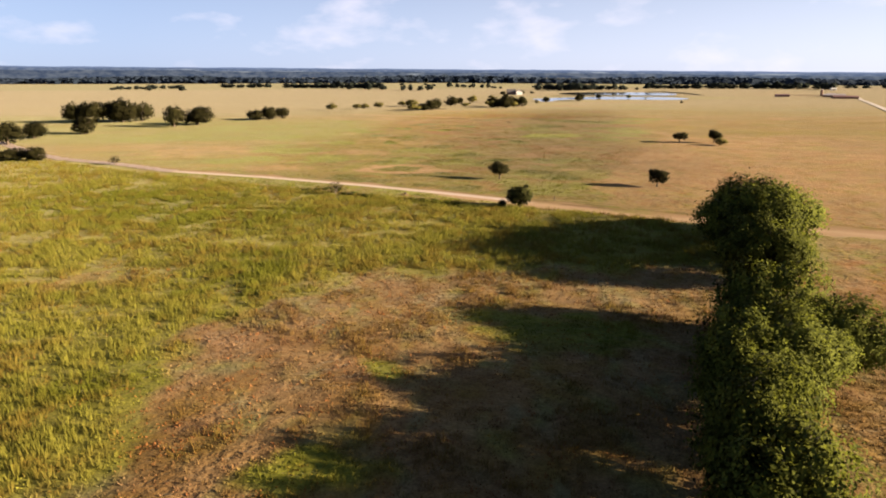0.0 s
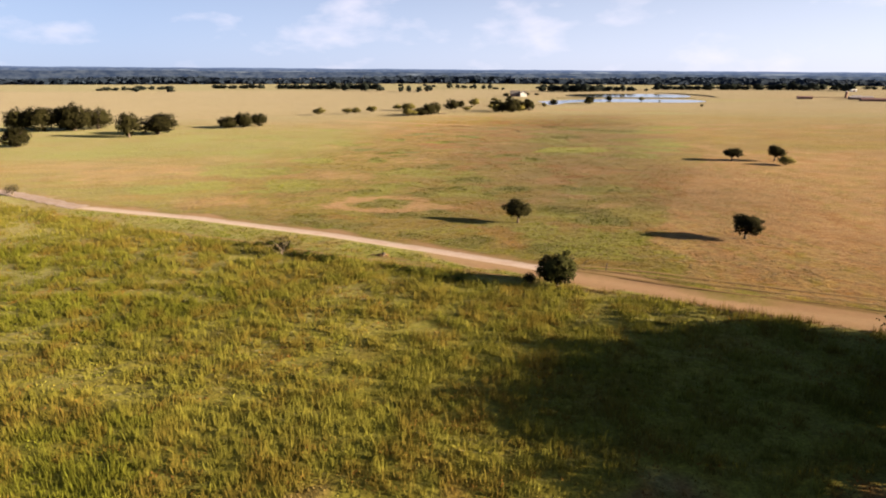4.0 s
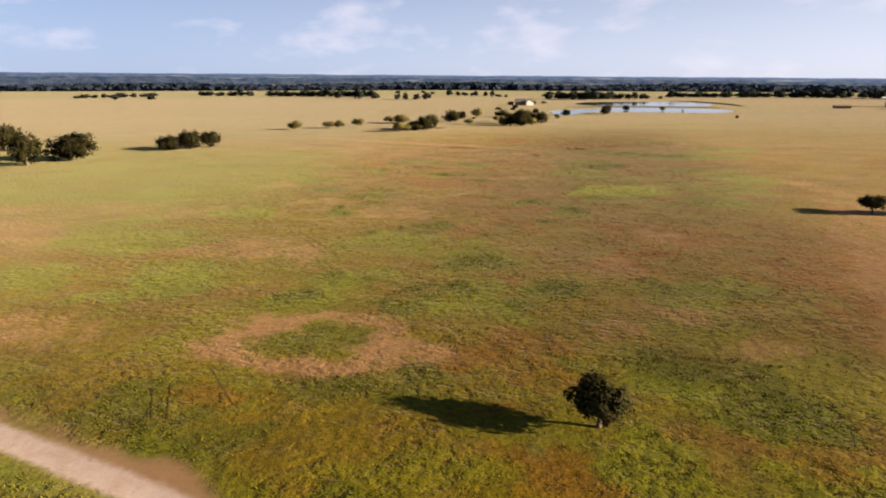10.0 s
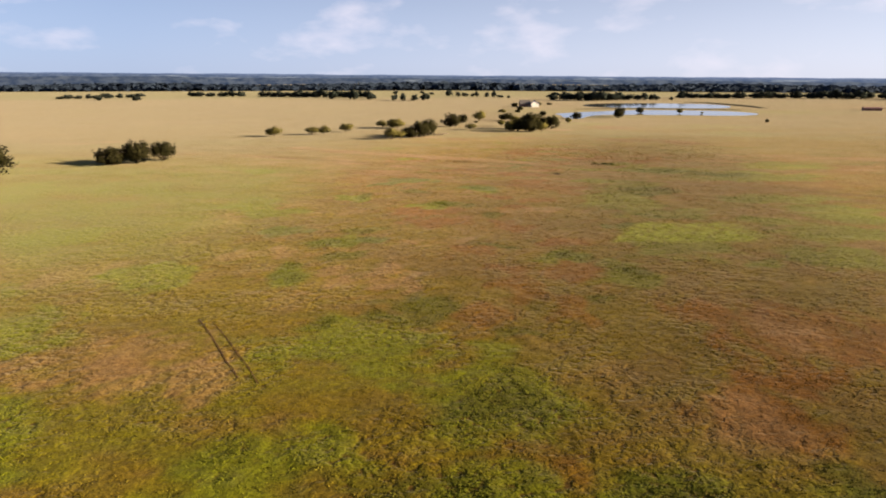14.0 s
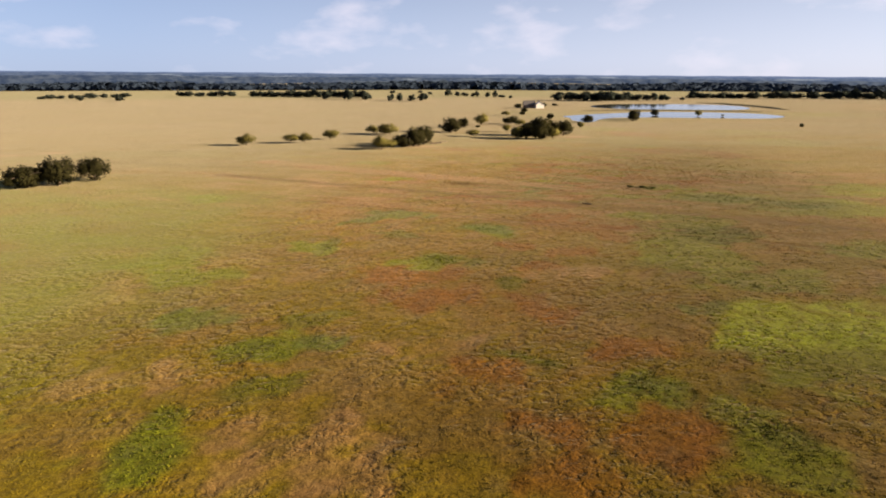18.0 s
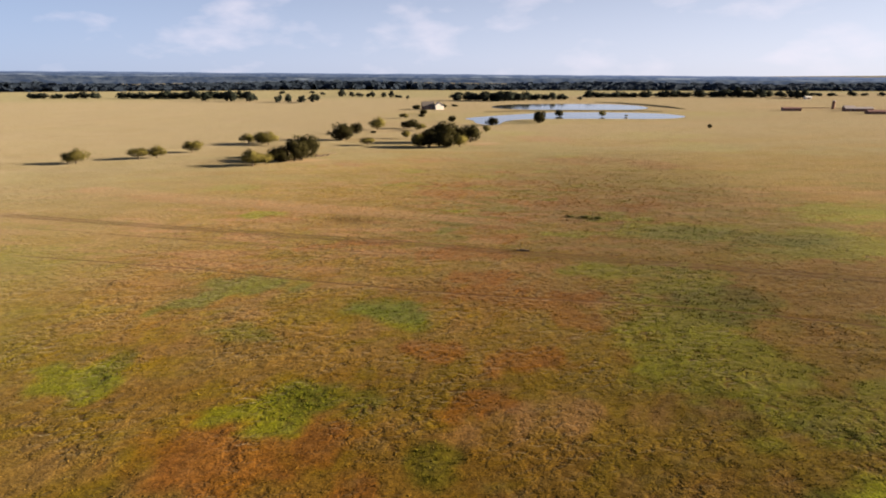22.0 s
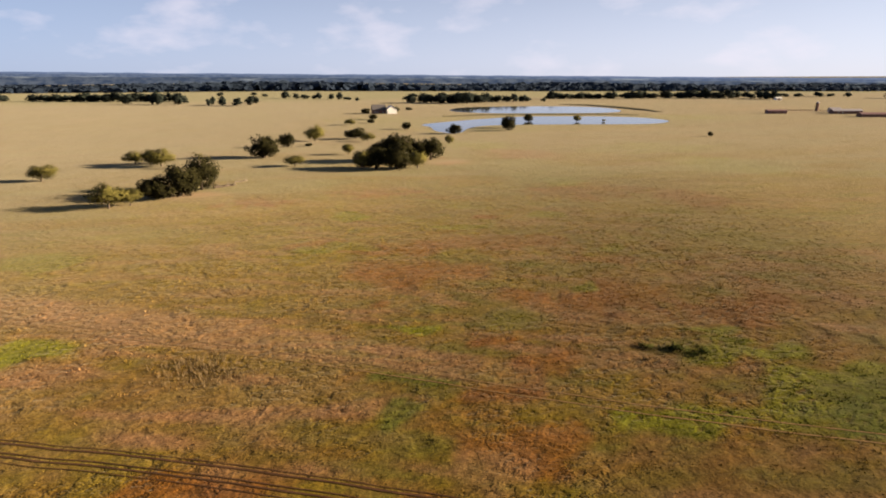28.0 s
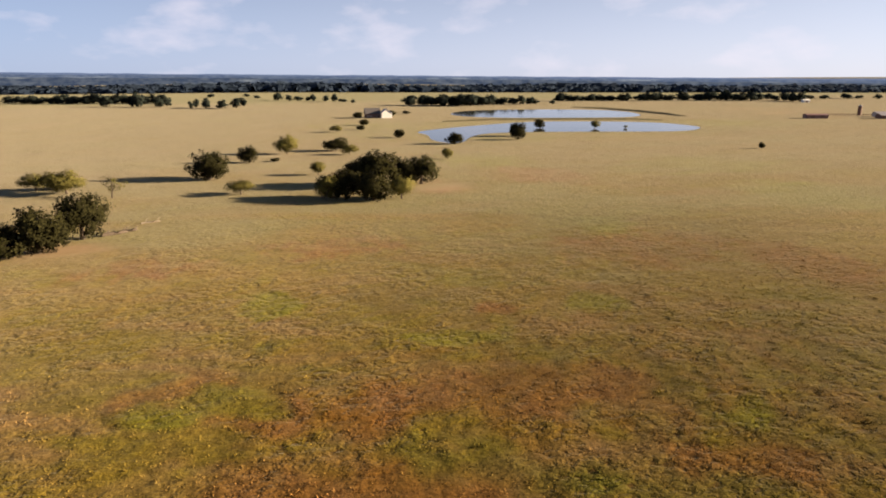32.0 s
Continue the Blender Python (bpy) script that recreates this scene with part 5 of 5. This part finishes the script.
def board_fence(line, label):
    """Posts with three rails along a line."""
    thing = tagged(new("fence"), label, "fence")
    for (ax, ay), (bx, by) in zip(line, line[1:]):
        d = math.hypot(bx - ax, by - ay)
        n = max(1, round(d / 4))
        turn = math.degrees(math.atan2(by - ay, bx - ax))
        for k in range(n):
            f = k / n
            px, py = ax + (bx - ax) * f, ay + (by - ay) * f
            p = part("post", box_mesh("post", -0.09, 0.09, -0.09, 0.09, -0.3, 1.5, DARKWALL, 0.01), thing)
            p.matrix_basis = pose(px, py, stand(px, py), 0, 0, turn)
        for z in (0.45, 0.9, 1.35):
            r = part("rail", box_mesh("rail", 0, d, -0.12, -0.07, z - 0.08, z + 0.08, DARKWALL, 0), thing)
            r.matrix_basis = pose(ax, ay, stand(ax, ay), 0, 0, turn)


board_fence([(520, 940), (560, 930), (585, 900)], "dark board fence round the farmyard")


# ---- deadwood and wire fence by the grove ----
def fallen_log(x, y, turn, length, r, label, mat=DEADWOOD):
    thing = new("fallen_log")
    thing.matrix_basis = pose(x, y, stand(x, y) + r * 0.7, 0, 0, turn)
    tagged(thing, label, "log")
    v, f = tube([(-length / 2, 0, 0), (-length / 5, 0.15, 0.02), (length / 5, -0.1, 0.05), (length / 2, 0.2, 0.0)], [r, r * 0.95, r * 0.75, r * 0.4], 9)
    part("trunk", mesh_of("trunk", v, f, mat, True), thing)
    for k, s in enumerate((-0.3, 0.05, 0.3)):
        v, f = tube([(length * s, 0, 0), (length * s + 0.5, (-1) ** k * 0.9, 0.6), (length * s + 1.1, (-1) ** k * 1.6, 0.7)], [r * 0.4, r * 0.25, r * 0.08], 6)
        part("branch", mesh_of("branch", v, f, mat, True), thing)


fallen_log(-2.2, 596.6, 25, 5.5, 0.5, "dark fallen tree lying beside the grove", BARK)
fallen_log(0.4, 599.0, 15, 3.5, 0.4, "dark fallen tree lying beside the grove", BARK)
fallen_log(44.3, 420.6, 160, 2.6, 0.2, "short dark log lying beside the vehicle track", BARK)
fallen_log(3.2, 608.3, 18, 4.6, 0.22, "pale bleached log on the straw pasture")


def bare_bush(x, y, size, label):
    thing = new("bush")
    thing.matrix_basis = pose(x, y, stand(x, y))
    tagged(thing, label, "bush")
    rng = random.Random(round(x * 7 + y))
    for k in range(11):
        a, t = rng.uniform(0, 6.283), rng.uniform(0.2, 0.95)
        e = (math.cos(a) * size * t, math.sin(a) * size * t, size * rng.uniform(0.7, 1.25))
        m = (e[0] * 0.35, e[1] * 0.35, e[2] * 0.6)
        v, f = tube([(0, 0, -0.1), m, e], [0.06, 0.04, 0.012], 5)
        part("branch", mesh_of("branch", v, f, DEADWOOD, True), thing)
    q, lie = leaf_cloud(np.random.default_rng(k), (0, 0, size * 0.75), (size, size, size * 0.55), 6, 70, 14, 0.13, 0.24, 0.2)
    part("leaves", mesh_arrays("leaves", q, 4, OAK, lie), thing)


def wooden_post(x, y):
    thing = new("fence_post")
    thing.matrix_basis = pose(x, y, stand(x, y), 2, 3, 20)
    tagged(thing, "single weathered wooden post beside the road", "post")
    v, f = tube([(0, 0, -0.3), (0.01, 0, 0.8), (0.03, 0.01, 1.3)], [0.11, 0.10, 0.085], 8)
    part("post", mesh_of("post", v, f, BARK, True), thing)
    part("cap", box_mesh("cap", -0.07, 0.13, -0.1, 0.12, 1.29, 1.34, BARK, 0.01), thing)


wooden_post(29.9, 159.2)


def stump(x, y, r, h):
    """A sawn stump with its root flare on a heap of pale soil."""
    thing = new("stump")
    thing.matrix_basis = pose(x, y, stand(x, y), 0, 0, 30)
    tagged(thing, "dark rotten stump on a heap of pale soil", "stump")
    v, f = tube([(0, 0, -0.2), (0, 0, 0.12), (0.03, 0, h * 0.5), (0.05, 0.02, h)], [r * 1.6, r * 1.25, r, r * 0.9], 11)
    part("trunk", mesh_of("trunk", v, f, BARK, True), thing)
    for k in range(5):
        a = k * 1.256 + 0.3
        v, f = tube([(0, 0, 0.25), (math.cos(a) * r * 1.5, math.sin(a) * r * 1.5, 0.16), (math.cos(a) * r * 2.6, math.sin(a) * r * 2.6, -0.1)], [r * 0.4, r * 0.3, r * 0.12], 5)
        part("root", mesh_of("root", v, f, BARK, True), thing)
    v, f = tube([(0.2, 0.7, -0.1), (0.2, 0.7, 0.18), (0.25, 0.75, 0.34)], [r * 4.2, r * 2.8, r * 1.0], 13)
    part("soil_heap", mesh_of("soil_heap", v, f, PALE_DUST, True), thing, "pale dry soil")


stump(-11.2, 169.0, 0.36, 0.7)
for row in ((-44.7, 178.4, 2.6, 0.7), (-41.4, 177.5, 3.2, 0.8), (-38.4, 177.3, 2.8, 0.8), (-35.7, 177.6, 2.6, 1.0), (-31.6, 174.6, 2.2, 1.3), (-29.1, 169.8, 3.0, 0.8), (-26.6, 168.6, 3.6, 1.0), (-24.2, 167.0, 3.8, 1.0), (-22.1, 165.3, 3.0, 0.9), (-20.6, 166.8, 3.0, 0.8), (-18.2, 163.9, 2.8, 0.8), (-8.5, 161.0, 2.6, 0.8), (-5.4, 158.5, 3.4, 1.0), (-2.7, 156.9, 3.4, 1.1), (0.4, 154.7, 3.2, 1.1), (3.2, 153.4, 2.4, 0.9)):
    plant("weeds", *row, group="verge thickets")
bare_bush(-31.4, 169.9, 2.8, "thin half-bare bush beside the dirt road")
bare_bush(-128.5, 233.0, 2.6, "thin half-bare bush beside the dirt road")
bare_bush(15.2, 152.6, 1.1, "thin half-bare bush beside the roadside oak")


# ---- grass: tufts of blades, each field in one sheet ----
def grass(name, label, x, y, rng, blades, height, width, tint, upright, thick, mat=None, foot=0.0):
    n = len(x)
    X, Y = np.repeat(x, blades), np.repeat(y, blades)
    m = n * blades
    H = np.repeat(height * rng.uniform(0.6, 1.3, n), blades) * rng.uniform(0.55, 1.1, m)
    T = np.repeat(tint, blades, 0)
    a = rng.uniform(0, 2 * math.pi, m)
    spread = np.repeat(width, blades)
    off = spread * 0.5 * np.sqrt(rng.uniform(0, 1, m))
    rx, ry = X + np.cos(a) * off, Y + np.sin(a) * off
    lean = H * rng.uniform(0.1, upright, m)
    tx, ty = rx + np.cos(a) * lean, ry + np.sin(a) * lean
    w = spread * thick * rng.uniform(0.6, 1.4, m)
    g = a + rng.normal(size=m) * 0.9
    px, py = -np.sin(g) * w, np.cos(g) * w
    Z = surface(rx, ry) - 0.06
    tri = np.stack([np.stack([rx - px, ry - py, Z], -1), np.stack([rx + px, ry + py, Z], -1), np.stack([tx, ty, Z + H], -1)], 1).reshape(-1, 3)
    me = mesh_arrays(name, tri, 3, mat or BLADES)
    vary = rng.uniform(0.9, 1.1, (m, 1))
    col = np.concatenate([np.clip(T * vary, 0, 1), np.ones((m, 1))], 1)
    # tussock foot: dead brown thatch with shade painted in; live growth at tips
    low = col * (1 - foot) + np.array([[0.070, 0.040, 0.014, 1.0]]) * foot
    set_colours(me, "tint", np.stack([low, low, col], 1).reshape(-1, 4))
    tagged(new(name, me), label, "grass", kind="stuff")


def tints(c, rng, n, x, y):
    """Blade colours by what grows at the root, darker than the sheet, varied at random."""
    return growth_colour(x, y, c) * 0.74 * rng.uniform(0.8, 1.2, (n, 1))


def sow(rng, x0, x1, y0, y1, per_m2):
    n = int((x1 - x0) * (y1 - y0) * per_m2)
    return rng.uniform(x0, x1, n), rng.uniform(y0, y1, n)


def clumpy(x, y):
    return np.sin(x * 0.9 + 1.7 * np.sin(y * 0.4)) * np.sin(y * 0.8 + 1.3 * np.sin(x * 0.5)) + 0.5 * np.sin(x * 2.1 + y * 1.7)


def tall_field():
    """A ragged sward with feathery upright plumes over it."""
    rng = np.random.default_rng(5)
    for plume, density in ((False, 2.2), (True, 2.5)):
        x, y = sow(rng, -200, 62, 22, 270, density)
        keep = (rng.uniform(0, 1, len(x)) < ramp(np.abs(x) - 0.72 * y, 62, 24)) & (before_edge(x, y) > -0.3) & (x - 0.4 * (y - 30) < 44)
        keep &= rng.uniform(0, 1, len(x)) < ramp(x, -210, -70) * 0.85 + 0.15
        x, y = x[keep], y[keep]
        c = cover(x, y)
        dead = np.clip(c["rust"] * 1.2 + c["dry"], 0, 1)
        patch = 0.6 * lumps(x, y, 3.2, 12) + 0.4 * lumps(x, y, 9.0, 13)
        if plume:
            keep = (patch + rng.normal(size=len(x)) * 0.10 > 0.37 + 0.24 * dead)
        else:
            keep = patch + rng.normal(size=len(x)) * 0.2 > 0.2
        x, y, dead, patch = x[keep], y[keep], dead[keep], patch[keep]
        c = cover(x, y)
        tint = tints(c, rng, len(x), x, y)
        brown = ramp(lumps(x, y, 2.4, 14) + 0.3 * lumps(x, y, 11.0, 15), 0.62, 0.95)[:, None]
        if plume:
            tint = tint * (1 - 0.55 * brown) + np.array(GOLD)[None] * 0.55 * brown
            tint = 0.8 * tint * 1.15 + 0.2 * np.array([[0.17, 0.165, 0.03]])
            h = (0.75 + 0.85 * patch - 0.6 * dead) * rng.uniform(0.7, 1.2, len(x))
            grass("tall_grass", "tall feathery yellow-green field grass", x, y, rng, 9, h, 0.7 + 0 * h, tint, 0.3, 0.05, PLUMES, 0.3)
        else:
            tint = 0.95 * tint * (1 - 0.7 * brown) + np.array(RUST)[None] * 0.7 * brown
            h = (0.25 - 0.03 * dead) * rng.uniform(0.7, 1.4, len(x))
            grass("field_undergrowth", "low green and rust brown growth under tall grass", x, y, rng, 4, h, 0.95 + 0 * h, tint, 0.9, 0.12)


def short_pasture(y0, y1, seed, density):
    """Rough tussocks a step across, with hollows of bare thatch between them."""
    rng = np.random.default_rng(seed)
    x, y = sow(rng, -110, 185, y0, y1, density)
    keep = rng.uniform(0, 1, len(x)) < tuft_cover(x, y)
    x, y = x[keep], y[keep]
    c = cover(x, y)
    gaps = 0.55 * lumps(x, y, 1.7, seed + 40) + 0.45 * lumps(x, y, 4.5, seed + 41)
    keep = (c["earth"] < rng.uniform(0.1, 0.9, len(x))) & (gaps + 0.12 * rng.normal(size=len(x)) > 0.24) & (ring(x, y) < rng.uniform(0.0, 1.4, len(x)))
    keep &= (line_distance(x, y, TRACK) > rng.uniform(0.9, 2.0, len(x))) & (np.minimum(line_distance(x, y, COWPATH), line_distance(x, y, COWPATH_B)) > 0.7)
    x, y, gaps = x[keep], y[keep], gaps[keep]
    c = {k: v[keep] for k, v in c.items()}
    size = rng.uniform(0.6, 1.1, len(x))
    h = (0.085 + 0.10 * gaps + 0.08 * c["deep"] + 0.03 * c["green"] - 0.04 * c["dry"]) * rng.uniform(0.7, 1.4, len(x)) * (1 - 0.6 * c["line"]) * (0.35 + 0.65 * tuft_cover(x, y))
    tint = tints(c, rng, len(x), x, y)
    # the tips are greener than the thatch and red soil under them
    tint = 0.85 * tint + 0.15 * np.array([[0.135, 0.120, 0.028]])
    # dead clumps among the live ones; their dark tone paints in shaded hollows
    dead = (0.55 * ramp(lumps(x * 0.6, y, 0.8, seed + 42) + 0.10 * rng.normal(size=len(x)), 0.36, 0.14))[:, None]
    tint = tint * (1 - dead) + np.array([[0.050, 0.030, 0.012]]) * dead
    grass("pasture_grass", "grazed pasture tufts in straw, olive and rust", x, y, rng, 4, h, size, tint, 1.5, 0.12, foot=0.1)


def bunch_grass():
    """Separate straw-tipped bunches over the rusty ground at the far end of the flight."""
    rng = np.random.default_rng(19)
    x, y = sow(rng, -70, 165, 440, 640, 1.0)
    c = cover(x, y)
    keep = (rng.uniform(0, 1, len(x)) < tuft_cover(x, y) * ramp(y, 440, 475)) & (c["dry"] < rng.uniform(0.1, 0.8, len(x))) & (line_distance(x, y, TRACK_C) > 1.6)
    keep &= lumps(x, y, 7.0, 21) + 0.4 * lumps(x, y, 2.0, 22) > rng.uniform(0.2, 0.8, len(x))
    x, y = x[keep], y[keep]
    c = cover(x, y)
    g = growth_colour(x, y, c)
    tint = (0.8 * g * 1.5 + 0.2 * np.array([[0.25, 0.17, 0.07]])) * rng.uniform(0.8, 1.15, (len(x), 1))
    h = rng.uniform(0.16, 0.32, len(x)) * (0.4 + 0.6 * tuft_cover(x, y))
    grass("bunch_grass", "separate straw-tipped bunches of grass on rusty ground", x, y, rng, 8, h, 0.8 + 0 * h, tint, 0.75, 0.085)


def dry_weeds():
    """A stand of pale dead weed stalks."""
    rng = np.random.default_rng(23)
    n = 420
    x, y = 10 + 4.2 * rng.normal(size=n) * 0.7, 455.5 + 3.4 * rng.normal(size=n) * 0.8
    x = x - 0.55 * (y - 455.5)
    h = rng.uniform(0.4, 0.9, n)
    tint = np.array([[0.21, 0.15, 0.075]]) * rng.uniform(0.7, 1.1, (n, 1))
    grass("dry_weeds", "stand of pale dead weed stalks in the pasture", x, y, rng, 4, h, 0.45 + 0 * h, tint, 0.3, 0.08, PLUMES)


def verge_and_east():
    rng = np.random.default_rng(9)
    x, y = sow(rng, -110, 115, 20, 230, 1.9)
    beside = (x - 0.4 * (y - 30) > 42) & (x < 40 + 0.72 * y) & (road_side(x, y) < -3)
    verge = (before_edge(x, y) < -1) & (road_side(x, y) < -3) & (x < 66)
    keep = (beside | verge) & (clumpy(x, y) + rng.normal(size=len(x)) * 0.7 > -0.4)
    x, y = x[keep], y[keep]
    bare = cover(x, y)["earth"] > rng.uniform(0.1, 0.5, len(x))
    x, y = x[~bare], y[~bare]
    c = cover(x, y)
    h = (0.16 + 0.14 * rng.uniform(0, 1, len(x)) + 0.1 * c["green"]) * np.where(x - 0.4 * (y - 30) > 42, 0.45, 1.0)
    grass("verge_grass", "short mixed grass on the verge and beside the hedgerow", x, y, rng, 5, h, 0.85 + 0 * h, tints(c, rng, len(x), x, y), 0.9, 0.12)


tall_field()
verge_and_east()
short_pasture(140, 330, 6, 2.8)
short_pasture(330, 625, 7, 2.4)
bunch_grass()
dry_weeds()
for row in ((65.2, 448.0, 2.2, 0.5), (68.6, 446.4, 2.8, 0.7), (71.3, 444.6, 2.4, 0.7)):
    plant("weeds", *row, label="low dark green bush in a green grass strip", group="pasture strip bushes")
